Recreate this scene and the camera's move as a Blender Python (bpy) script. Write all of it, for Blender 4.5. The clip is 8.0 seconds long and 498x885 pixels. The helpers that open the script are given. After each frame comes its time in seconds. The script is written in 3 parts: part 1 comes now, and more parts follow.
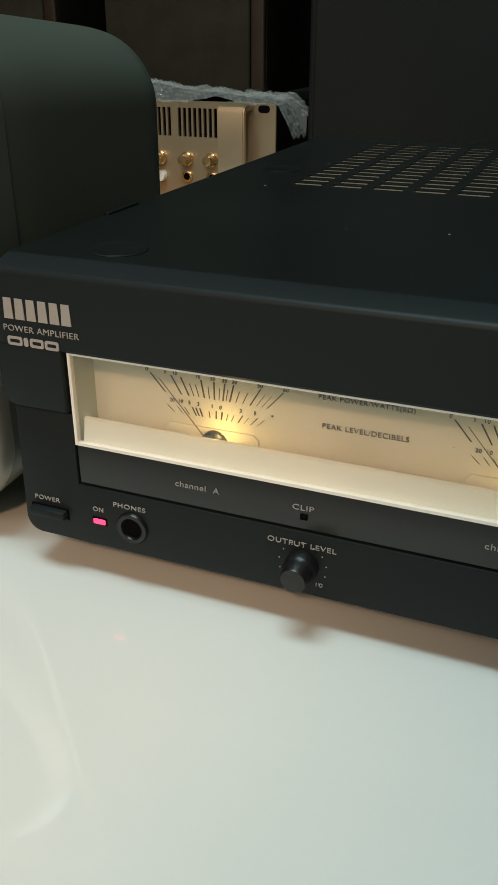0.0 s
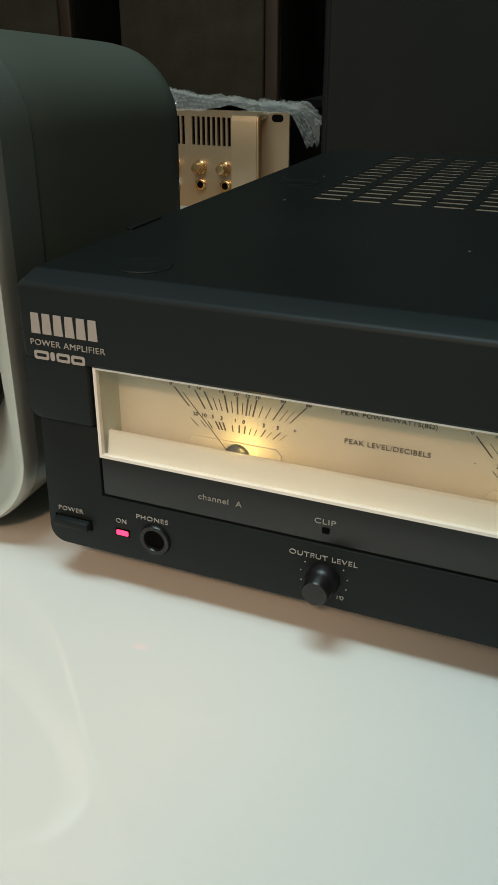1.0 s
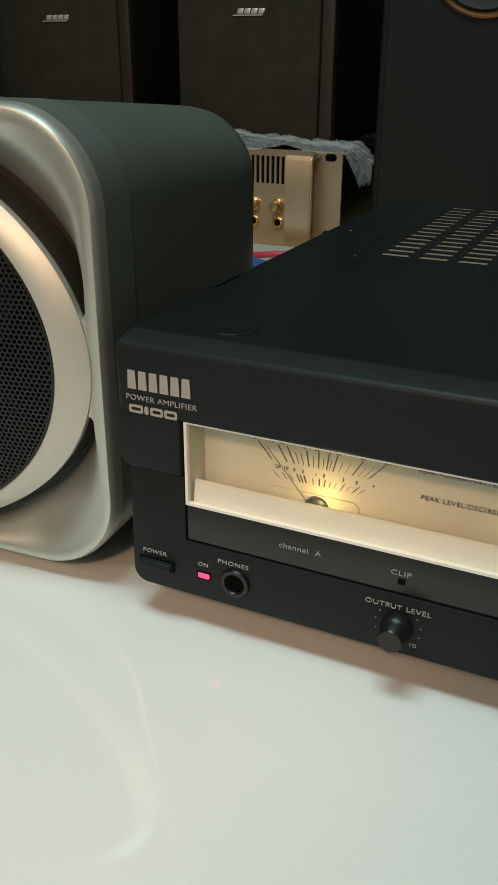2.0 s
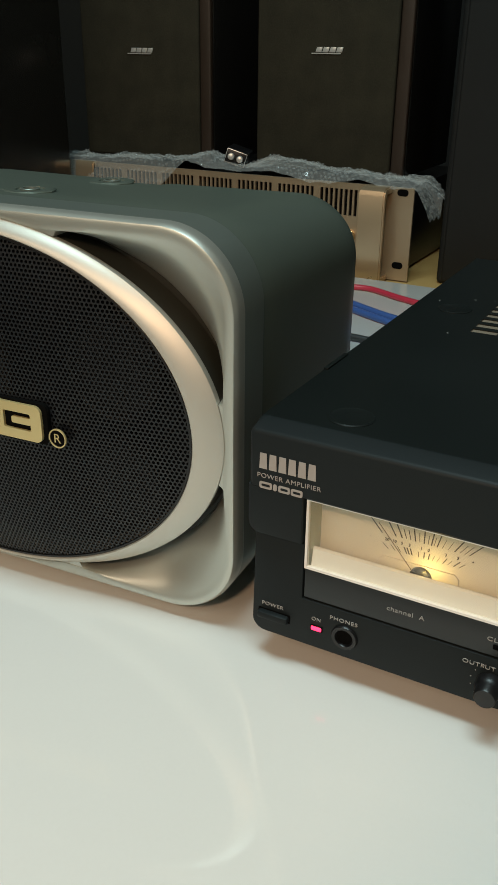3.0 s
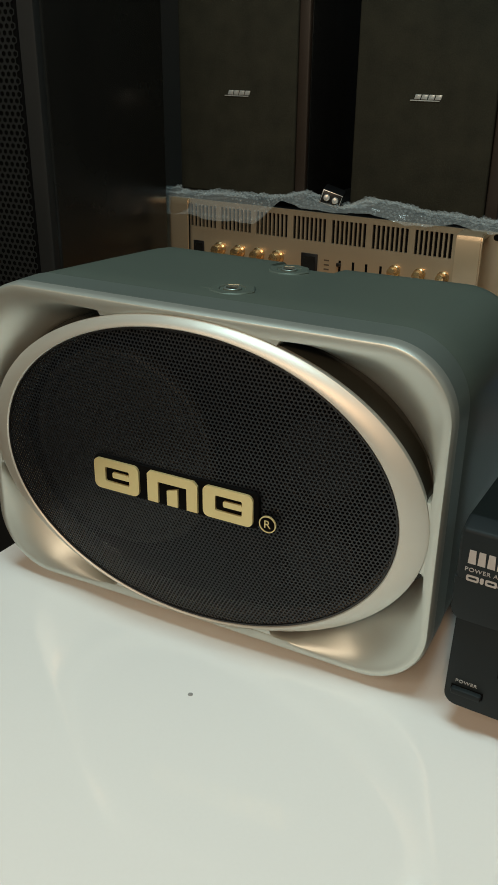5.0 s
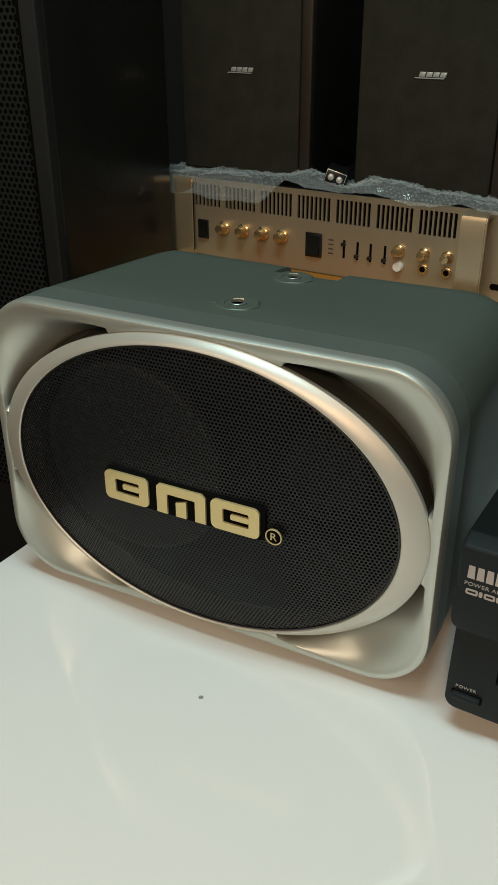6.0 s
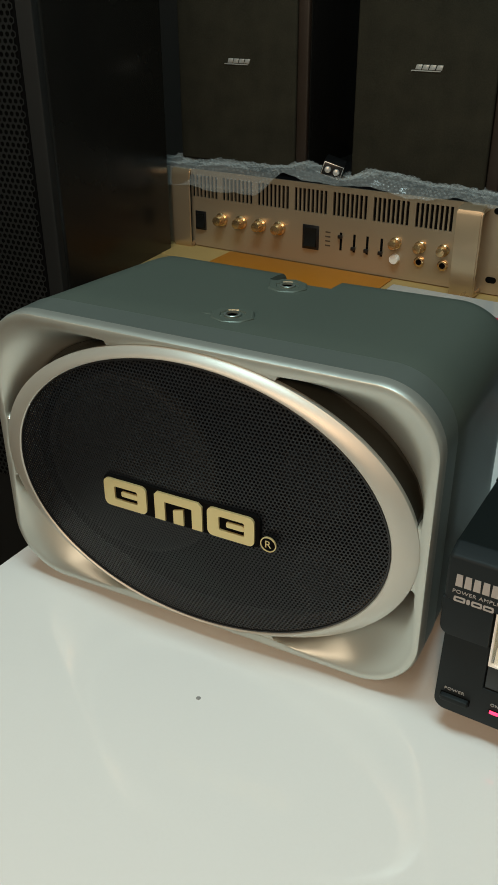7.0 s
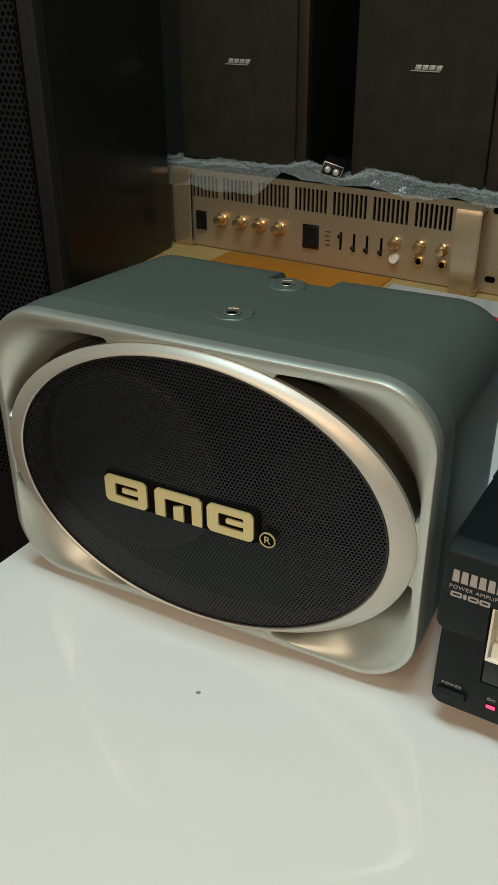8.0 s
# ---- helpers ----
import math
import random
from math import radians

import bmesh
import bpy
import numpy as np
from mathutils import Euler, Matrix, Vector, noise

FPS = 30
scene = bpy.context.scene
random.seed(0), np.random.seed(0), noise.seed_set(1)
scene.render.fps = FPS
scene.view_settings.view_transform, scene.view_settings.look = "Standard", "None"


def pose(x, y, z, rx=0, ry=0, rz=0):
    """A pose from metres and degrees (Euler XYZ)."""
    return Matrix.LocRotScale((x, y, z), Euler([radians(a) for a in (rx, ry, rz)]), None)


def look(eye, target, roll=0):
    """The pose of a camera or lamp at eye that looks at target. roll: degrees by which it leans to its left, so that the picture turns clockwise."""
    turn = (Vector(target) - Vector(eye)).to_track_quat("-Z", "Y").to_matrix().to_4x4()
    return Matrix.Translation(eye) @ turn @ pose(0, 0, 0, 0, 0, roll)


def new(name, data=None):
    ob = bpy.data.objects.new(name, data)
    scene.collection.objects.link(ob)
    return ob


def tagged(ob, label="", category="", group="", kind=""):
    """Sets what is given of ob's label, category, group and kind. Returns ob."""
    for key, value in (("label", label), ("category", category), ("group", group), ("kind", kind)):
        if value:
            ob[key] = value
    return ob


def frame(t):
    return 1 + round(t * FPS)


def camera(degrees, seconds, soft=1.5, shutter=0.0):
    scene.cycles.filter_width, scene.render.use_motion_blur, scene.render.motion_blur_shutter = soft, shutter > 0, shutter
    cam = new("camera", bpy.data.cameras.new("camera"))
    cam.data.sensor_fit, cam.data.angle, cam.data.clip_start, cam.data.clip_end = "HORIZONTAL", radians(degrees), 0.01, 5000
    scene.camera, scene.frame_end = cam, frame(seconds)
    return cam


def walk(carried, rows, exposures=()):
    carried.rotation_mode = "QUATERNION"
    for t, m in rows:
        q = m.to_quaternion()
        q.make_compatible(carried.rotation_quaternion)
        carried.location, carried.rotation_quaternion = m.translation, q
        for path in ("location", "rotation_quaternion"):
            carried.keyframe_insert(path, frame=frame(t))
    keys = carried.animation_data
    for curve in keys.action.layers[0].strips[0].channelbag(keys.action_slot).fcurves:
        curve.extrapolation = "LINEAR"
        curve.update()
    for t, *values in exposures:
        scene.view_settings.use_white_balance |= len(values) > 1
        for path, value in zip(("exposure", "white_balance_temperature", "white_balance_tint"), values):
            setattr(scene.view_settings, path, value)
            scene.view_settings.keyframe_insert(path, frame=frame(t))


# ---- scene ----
cam = camera(32.3, 8.0)
PATH = [
    (0, (0.243, -0.283, 0.236), (-0.438, 1.378, -0.648), -0.1),
    (0.5, (0.24, -0.286, 0.239), (-0.45, 1.373, -0.637), 0),
    (1, (0.238, -0.288, 0.242), (-0.46, 1.37, -0.633), -0),
    (1.2, (0.2366, -0.2883, 0.2412), (-0.467, 1.373, -0.622), 0.02),
    (2.3, (0.2207, -0.3247, 0.2794), (-0.588, 1.307, -0.548), 0.45),
    (2.5, (0.219, -0.335, 0.29), (-0.607, 1.285, -0.542), 0.6),
    (3, (0.205, -0.362, 0.328), (-0.657, 1.234, -0.516), 0.6),
    (3.5, (0.192, -0.384, 0.352), (-0.697, 1.196, -0.491), 0.8),
    (4, (0.155, -0.407, 0.374), (-0.754, 1.161, -0.47), 0.8),
    (4.5, (0.13, -0.417, 0.385), (-0.791, 1.145, -0.459), 0.6),
    (5, (0.122, -0.43, 0.396), (-0.802, 1.131, -0.447), 0.6),
    (5.2, (0.1222, -0.4301, 0.3993), (-0.802, 1.127, -0.451), 0.49),
    (6.3, (0.121, -0.4279, 0.4467), (-0.791, 1.078, -0.503), -0.34),
    (6.5, (0.121, -0.428, 0.451), (-0.787, 1.074, -0.508), -0.4),
    (7, (0.126, -0.43, 0.46), (-0.778, 1.07, -0.506), -0.3),
    (7.5, (0.129, -0.432, 0.462), (-0.775, 1.067, -0.505), -0.3),
    (8, (0.13, -0.435, 0.461), (-0.775, 1.064, -0.505), -0.3),
]
walk(cam, [(t, look(eye, target, roll)) for t, eye, target, roll in PATH], [(0, 0.04), (2.5, 0.02), (4.5, -0.02), (8, -0.07)])

# ---- world and light ----
world = bpy.data.worlds.new("dim_room")
scene.world = world
world.use_nodes = True
world.node_tree.nodes["Background"].inputs[0].default_value = (0.9, 1.0, 0.95, 1)
world.node_tree.nodes["Background"].inputs[1].default_value = 0.04


def area_lamp(name, eye, target, sx, sy, power, colour):
    data = bpy.data.lights.new(name, "AREA")
    data.shape, data.size, data.size_y, data.energy, data.color = "RECTANGLE", sx, sy, power, colour
    ob = new(name, data)
    ob.matrix_world = look(eye, target)
    return ob


area_lamp("ceiling_panel_light", (-0.1, -0.22, 2.15), (-0.1, -0.05, 0.0), 1.1, 0.5, 28.0, (0.735, 1.0, 1.02))
# unseen warm fill from the front, added to brighten the front faces
area_lamp("front_fill_light", (-0.5, -1.8, 1.35), (-0.1, 0.0, 0.1), 1.4, 0.9, 12, (1.0, 0.79, 0.58))


def spot_lamp(name, eye, target, degrees, blend, radius, power, colour):
    data = bpy.data.lights.new(name, "SPOT")
    data.spot_size, data.spot_blend, data.shadow_soft_size = radians(degrees), blend, radius
    data.energy, data.color = power, colour
    ob = new(name, data)
    ob.matrix_world = look(eye, target)
    return ob


# unseen warm spot; its cone edge stands in for a shadow edge on the table
spot_lamp("warm_shadow_edge_spot", (0.45, -1.55, 1.3), (-0.55, 0.3, 0.0), 35.0, 0.06, 0.08, 50, (1.0, 0.62, 0.36))


# ---- materials ----
def material(name, base, rough=0.5, metal=0.0, vary=0.12, scale=60.0, bump=0.0, bump_scale=400.0, coat=0.0, spec=0.5, rough_vary=0.08):
    """A surface with blotches at a large scale and grain at a fine one."""
    m = bpy.data.materials.new(name)
    m.use_nodes = True
    nt = m.node_tree
    b = nt.nodes["Principled BSDF"]
    b.inputs["Metallic"].default_value = metal
    b.inputs["Coat Weight"].default_value = coat
    b.inputs["Coat Roughness"].default_value = 0.08
    b.inputs["Specular IOR Level"].default_value = spec
    co = nt.nodes.new("ShaderNodeTexCoord")
    big = nt.nodes.new("ShaderNodeTexNoise")
    big.inputs["Scale"].default_value = scale * 0.15
    big.inputs["Detail"].default_value = 4
    fine = nt.nodes.new("ShaderNodeTexNoise")
    fine.inputs["Scale"].default_value = bump_scale
    fine.inputs["Detail"].default_value = 3
    nt.links.new(co.outputs["Object"], big.inputs["Vector"])
    nt.links.new(co.outputs["Object"], fine.inputs["Vector"])
    add = nt.nodes.new("ShaderNodeMath")
    add.operation = "MULTIPLY_ADD"
    add.inputs[1].default_value = 0.6
    nt.links.new(big.outputs["Fac"], add.inputs[0])
    mul = nt.nodes.new("ShaderNodeMath")
    mul.operation = "MULTIPLY"
    mul.inputs[1].default_value = 0.4
    nt.links.new(fine.outputs["Fac"], mul.inputs[0])
    nt.links.new(mul.outputs[0], add.inputs[2])
    ramp = nt.nodes.new("ShaderNodeMix")
    ramp.data_type = "RGBA"
    ramp.inputs[6].default_value = (*[c * (1 - vary) for c in base], 1)
    ramp.inputs[7].default_value = (*[min(1, c * (1 + vary)) for c in base], 1)
    nt.links.new(add.outputs[0], ramp.inputs[0])
    nt.links.new(ramp.outputs[2], b.inputs["Base Color"])
    rm = nt.nodes.new("ShaderNodeMapRange")
    rm.inputs["To Min"].default_value = max(0.02, rough - rough_vary)
    rm.inputs["To Max"].default_value = min(1, rough + rough_vary)
    nt.links.new(big.outputs["Fac"], rm.inputs["Value"])
    nt.links.new(rm.outputs[0], b.inputs["Roughness"])
    if bump:
        bp = nt.nodes.new("ShaderNodeBump")
        bp.inputs["Strength"].default_value = bump
        bp.inputs["Distance"].default_value = 0.0004
        nt.links.new(fine.outputs["Fac"], bp.inputs["Height"])
        nt.links.new(bp.outputs[0], b.inputs["Normal"])
    return m


def dusty(m, scale=38.0, size=0.028, colour=(0.35, 0.36, 0.34)):
    """Sparse specks of dust over a material's base colour."""
    nt = m.node_tree
    b = nt.nodes["Principled BSDF"]
    co = nt.nodes.new("ShaderNodeTexCoord")
    vo = nt.nodes.new("ShaderNodeTexVoronoi")
    vo.inputs["Scale"].default_value = scale
    nt.links.new(co.outputs["Object"], vo.inputs["Vector"])
    lt = nt.nodes.new("ShaderNodeMath")
    lt.operation = "LESS_THAN"
    lt.inputs[1].default_value = size
    nt.links.new(vo.outputs["Distance"], lt.inputs[0])
    mix = nt.nodes.new("ShaderNodeMix")
    mix.data_type = "RGBA"
    old = b.inputs["Base Color"].links[0].from_socket
    nt.links.new(lt.outputs[0], mix.inputs[0])
    nt.links.new(old, mix.inputs[6])
    mix.inputs[7].default_value = (*colour, 1)
    nt.links.new(mix.outputs[2], b.inputs["Base Color"])


def glowing(name, colour, strength):
    m = bpy.data.materials.new(name)
    m.use_nodes = True
    b = m.node_tree.nodes["Principled BSDF"]
    b.inputs["Base Color"].default_value = (*colour, 1)
    b.inputs["Emission Color"].default_value = (*colour, 1)
    b.inputs["Emission Strength"].default_value = strength
    return m


def clear_pane(name, tint=(0.97, 0.98, 0.95), rough=0.03):
    m = bpy.data.materials.new(name)
    m.use_nodes = True
    nt = m.node_tree
    nt.nodes.remove(nt.nodes["Principled BSDF"])
    t = nt.nodes.new("ShaderNodeBsdfTransparent")
    t.inputs[0].default_value = (*tint, 1)
    g = nt.nodes.new("ShaderNodeBsdfGlossy")
    g.inputs["Roughness"].default_value = rough
    fr = nt.nodes.new("ShaderNodeFresnel")
    fr.inputs[0].default_value = 1.45
    mix = nt.nodes.new("ShaderNodeMixShader")
    nt.links.new(fr.outputs[0], mix.inputs[0])
    nt.links.new(t.outputs[0], mix.inputs[1])
    nt.links.new(g.outputs[0], mix.inputs[2])
    nt.links.new(mix.outputs[0], nt.nodes["Material Output"].inputs[0])
    return m


M_TABLE = material("white_laminate", (0.76, 0.76, 0.74), 0.06, vary=0.03, scale=20, spec=0.5, rough_vary=0.025)
M_AMP = material("charcoal_panel_paint", (0.0092, 0.0130, 0.0146), 0.5, vary=0.15, bump=0.08, bump_scale=1500, spec=0.22)
M_LID = material("black_steel_lid", (0.0075, 0.0105, 0.0105), 0.32, vary=0.25, bump=0.12, bump_scale=1800, spec=0.32)
dusty(M_LID)
M_STRIP = material("satin_black_strip", (0.011, 0.013, 0.014), 0.34, vary=0.15, bump=0.05, bump_scale=1500)
M_BLACK = material("black_plastic", (0.007, 0.007, 0.008), 0.34, vary=0.2)
M_DEEP = material("deep_black_void", (0.003, 0.003, 0.003), 0.8, vary=0.2, spec=0.05)
M_PRINT = material("grey_white_print", (0.36, 0.36, 0.35), 0.5, vary=0.08)
M_LOGO = material("pale_silver_print", (0.42, 0.38, 0.36), 0.4, metal=0.3, vary=0.08)
M_FACE = material("cream_meter_face", (0.70, 0.64, 0.53), 0.55, vary=0.03)
M_INK = material("dark_brown_ink", (0.075, 0.055, 0.035), 0.6, vary=0.1)
M_NEEDLE = material("brown_needle", (0.16, 0.11, 0.06), 0.5, vary=0.1)
M_LEDGE = material("cream_plastic_ledge", (0.90, 0.89, 0.85), 0.35, vary=0.03)
M_CASE = material("olive_cream_case", (0.42, 0.40, 0.26), 0.5, vary=0.06)
M_PANE = clear_pane("clear_window_pane")
M_LED = glowing("red_light", (1.0, 0.03, 0.10), 2.8)
M_SILVER = material("silver_metallic_paint", (0.56, 0.585, 0.54), 0.38, metal=0.75, vary=0.05, scale=40, bump=0.05, bump_scale=2500, rough_vary=0.03)
M_RING = material("champagne_metallic_paint", (0.60, 0.59, 0.535), 0.46, metal=0.66, vary=0.05, scale=40, bump=0.05, bump_scale=2500, rough_vary=0.03)
M_CABINET = material("grey_green_satin_paint", (0.122, 0.152, 0.130), 0.33, metal=0.4, vary=0.06, scale=40, bump=0.1, bump_scale=1200, rough_vary=0.04)
M_BAND = material("grey_green_metallic_paint", (0.27, 0.32, 0.295), 0.32, metal=0.7, vary=0.05, scale=40, bump=0.06, bump_scale=2000, rough_vary=0.03)
# near-black colour that stands in for the shade inside the corner slots
M_SLOT_SHADE = material("dark_slot_shade", (0.022, 0.023, 0.018), 0.5, metal=0.0, vary=0.1)
M_GRILLE = material("black_perforated_steel", (0.0065, 0.0082, 0.011), 0.42, metal=0.0, vary=0.2, spec=0.48)
M_SURROUND = material("grey_foam_surround", (0.06, 0.06, 0.055), 0.4, vary=0.2)
M_CONE = material("black_paper_cone", (0.005, 0.005, 0.006), 0.6, vary=0.25)
M_RUBBER = material("black_rubber", (0.02, 0.02, 0.02), 0.55, vary=0.2)
M_GOLDLOGO = material("yellow_gold_badge", (0.72, 0.60, 0.30), 0.3, metal=0.55, vary=0.05)
M_CHROME = material("bright_chrome", (0.7, 0.72, 0.7), 0.14, metal=1.0, vary=0.05)
M_GOLD = material("champagne_gold_anodised", (0.44, 0.35, 0.24), 0.34, metal=0.55, vary=0.06, bump=0.05, bump_scale=900)
M_HANDLE = material("bright_gold_anodised", (0.58, 0.45, 0.30), 0.30, metal=0.7, vary=0.06, bump=0.05, bump_scale=900)
M_BRASS = material("polished_brass", (0.72, 0.50, 0.26), 0.25, metal=0.9, vary=0.08)
M_CLOTH = material("brown_grey_grille_cloth", (0.026, 0.0238, 0.0152), 0.85, vary=0.85, scale=160, bump=1.0, bump_scale=380, spec=0.2)
M_WALNUT = material("dark_walnut_strip", (0.026, 0.016, 0.010), 0.5, vary=0.3)
M_GLOSS = material("black_gloss_side", (0.010, 0.0098, 0.009), 0.25, vary=0.2, spec=0.3)
M_CABLACK = material("textured_black_paint", (0.0105, 0.0115, 0.0115), 0.6, spec=0.3, vary=0.3, bump=0.5, bump_scale=700)
M_COPPER = material("copper_trim", (0.55, 0.28, 0.14), 0.3, metal=0.9, vary=0.1)
M_BADGE = material("brushed_silver_badge", (0.75, 0.75, 0.72), 0.3, metal=0.6, vary=0.05)
M_BOARD = material("yellow_pine_board", (0.40, 0.27, 0.10), 0.5, vary=0.15)
M_ORANGE = material("orange_board_edge", (0.46, 0.165, 0.008), 0.5, vary=0.15)
# kept pale so that the unseen walls throw fill light back
M_BOUNCE = material("pale_bounce_wall", (0.62, 0.61, 0.54), 0.8, vary=0.08, scale=8)
M_WALL = material("dark_shop_wall", (0.022, 0.020, 0.018), 0.85, vary=0.15, scale=8)
M_FLOOR = material("brown_floor", (0.12, 0.09, 0.07), 0.5, vary=0.15, scale=8)
M_CEIL = material("white_ceiling", (0.80, 0.80, 0.77), 0.8, vary=0.05, scale=8)
M_RED = material("red_cable_sheath", (0.45, 0.03, 0.06), 0.4, vary=0.1)
M_BLUE = material("blue_cable_sheath", (0.04, 0.10, 0.32), 0.4, vary=0.1)
M_GREY = material("grey_black_cable_sheath", (0.03, 0.035, 0.04), 0.4, vary=0.1)
M_SPECK = material("grey_crumb", (0.24, 0.24, 0.23), 0.8)
M_SLOT = material("beige_inner_plate", (0.23, 0.195, 0.15), 0.5, metal=0.2, vary=0.15)


def wrap_material(name, alpha):
    m = bpy.data.materials.new(name)
    m.use_nodes = True
    nt = m.node_tree
    b = nt.nodes["Principled BSDF"]
    b.inputs["Base Color"].default_value = (0.72, 0.78, 0.78, 1)
    b.inputs["Roughness"].default_value = 0.10
    b.inputs["Specular IOR Level"].default_value = 0.8
    b.inputs["Alpha"].default_value = alpha
    return m


M_WRAP = wrap_material("clear_film", 0.17)
M_BUBBLE = wrap_material("clear_bubble_film", 0.13)


# ---- building helpers ----
def thing(name, label, category, at=(0, 0, 0), turn=0.0, group=""):
    ob = new(name)
    ob.empty_display_size = 0.02
    ob.matrix_world = pose(*at, 0, 0, turn)
    return tagged(ob, label, category, group)


def link(name, bm, mat, parent=None, label="", smooth=True):
    me = bpy.data.meshes.new(name)
    bmesh.ops.recalc_face_normals(bm, faces=bm.faces)
    bm.to_mesh(me)
    bm.free()
    me.materials.append(mat)
    if smooth:
        me.shade_smooth()
        me.set_sharp_from_angle(angle=radians(35))
    ob = new(name, me)
    if parent:
        ob.parent = parent
    if label:
        ob["label"] = label
    return ob


part = link


def cube_into(bm, x0, x1, y0, y1, z0, z1, bevel=0.0, segments=2):
    """A bevelled block added to bm."""
    tmp = bmesh.new()
    bmesh.ops.create_cube(tmp, size=1)
    for v in tmp.verts:
        v.co = Vector(((x0 + x1) / 2 + v.co.x * (x1 - x0), (y0 + y1) / 2 + v.co.y * (y1 - y0), (z0 + z1) / 2 + v.co.z * (z1 - z0)))
    if bevel:
        bmesh.ops.bevel(tmp, geom=list(tmp.edges), offset=bevel, segments=segments, affect="EDGES", profile=0.5)
    me = bpy.data.meshes.new("tmp")
    tmp.to_mesh(me)
    tmp.free()
    bm.from_mesh(me)
    bpy.data.meshes.remove(me)
    return bm


def block(x0, x1, y0, y1, z0, z1, bevel=0.0, segments=2):
    return cube_into(bmesh.new(), x0, x1, y0, y1, z0, z1, bevel, segments)


def lathe(profile, axis_at, segments=32, facing="-y", bm=None):
    """A turned form: profile of (radius, distance along the axis)."""
    bm = bm or bmesh.new()
    loops = []
    for r, d in profile:
        row = []
        for i in range(segments):
            a = 2 * math.pi * i / segments
            if facing == "-y":
                p = (axis_at[0] + r * math.cos(a), axis_at[1] - d, axis_at[2] + r * math.sin(a))
            else:
                p = (axis_at[0] + r * math.cos(a), axis_at[1] + r * math.sin(a), axis_at[2] + d)
            row.append(bm.verts.new(p))
        loops.append(row)
    for a, b in zip(loops, loops[1:]):
        for i in range(segments):
            j = (i + 1) % segments
            bm.faces.new((a[i], a[j], b[j], b[i]))
    for row in (loops[0], loops[-1]):
        bm.faces.new(row)
    return bm


def loft(loops, cap_first=False, cap_last=False):
    """Skin over closed rows of points."""
    bm = bmesh.new()
    rows = [[bm.verts.new(p) for p in loop] for loop in loops]
    n = len(rows[0])
    for a, b in zip(rows, rows[1:]):
        for i in range(n):
            j = (i + 1) % n
            bm.faces.new((a[i], a[j], b[j], b[i]))
    if cap_first:
        bm.faces.new(rows[0])
    if cap_last:
        bm.faces.new(rows[-1])
    return bm


def outline_prism(points, y0, y1, bevel=0.0):
    """A plate whose outline lies in x and z, from depth y0 to y1."""
    bm = bmesh.new()
    f = [bm.verts.new((x, y0, z)) for x, z in points]
    bk = [bm.verts.new((x, y1, z)) for x, z in points]
    bm.faces.new(f)
    bm.faces.new(bk)
    n = len(f)
    for i in range(n):
        bm.faces.new((f[i], f[(i + 1) % n], bk[(i + 1) % n], bk[i]))
    bmesh.ops.recalc_face_normals(bm, faces=bm.faces)
    if bevel:
        front = [e for e in bm.edges if all(abs(v.co.y - y0) < 1e-6 for v in e.verts)]
        bmesh.ops.bevel(bm, geom=front, offset=bevel, segments=2, affect="EDGES", profile=0.5)
    return bm


def rounded(x0, x1, z0, z1, r, steps=6, corners=(1, 1, 1, 1)):
    """Outline of a rectangle with rounded corners: left bottom, right bottom, right top, left top."""
    pts = []
    for k, (cx, cz, a0) in enumerate(((x0, z0, 180), (x1, z0, 270), (x1, z1, 0), (x0, z1, 90))):
        if corners[k]:
            mx, mz = cx + (r if k in (0, 3) else -r), cz + (r if k < 2 else -r)
            for i in range(steps + 1):
                a = radians(a0 + 90 * i / steps)
                pts.append((mx + r * math.cos(a), mz + r * math.sin(a)))
        else:
            pts.append((cx, cz))
    return pts


def lettering(name, words, x, y, z, height, mat, parent, width=None, label="", lean=0.0, depth=0.0002):
    """Words in the built-in font, standing upright and facing -y, from x on, on the baseline z; width stretches them."""
    cu = bpy.data.curves.new(name, "FONT")
    cu.body, cu.size, cu.extrude, cu.shear = words, height / 0.69, depth, lean
    cu.offset, cu.space_character = -0.006 * cu.size, 1.08
    ob = bpy.data.objects.new(name, cu)
    scene.collection.objects.link(ob)
    bpy.context.view_layer.update()
    me = bpy.data.meshes.new_from_object(ob.evaluated_get(bpy.context.evaluated_depsgraph_get()))
    bpy.data.objects.remove(ob)
    xs = [v.co.x for v in me.vertices]
    k = (width / (max(xs) - min(xs))) if width else 1.0
    lo = min(xs)
    for v in me.vertices:
        v.co = Vector((x + (v.co.x - lo) * k, y - v.co.z, z + v.co.y))
    me.materials.clear()
    me.materials.append(mat)
    out = new(name, me)
    out.parent = parent
    if label:
        out["label"] = label
    return out


# ---- the setting ----
def slab(name, x0, x1, y0, y1, z0, z1, mat, label, category, bevel=0.0):
    ob = link(name, block(x0, x1, y0, y1, z0, z1, bevel, 3), mat)
    return tagged(ob, label, category, kind="structure")


slab("floor", -3.0, 3.0, -2.6, 3.0, -0.85, -0.75, M_FLOOR, "dull brown shop floor in shade", "floor")
# unseen ceiling, whitened for more bounce from above
slab("ceiling", -3.0, 3.0, -2.6, 3.0, 2.3, 2.4, M_CEIL, "unseen white ceiling that bounces fill light", "ceiling")
slab("wall_north", -3.0, 3.0, 2.2, 2.3, -0.75, 2.3, M_WALL, "dark plain wall behind the shelves", "wall")
# south, west and east walls are unseen; they close the room and bounce light
slab("wall_south", -3.0, 3.0, -2.6, -2.5, -0.75, 2.3, M_BOUNCE, "unseen pale wall that bounces fill light", "wall")
slab("wall_west", -3.0, -2.9, -2.5, 2.2, -0.75, 2.3, M_BOUNCE, "unseen pale wall that bounces fill light", "wall")
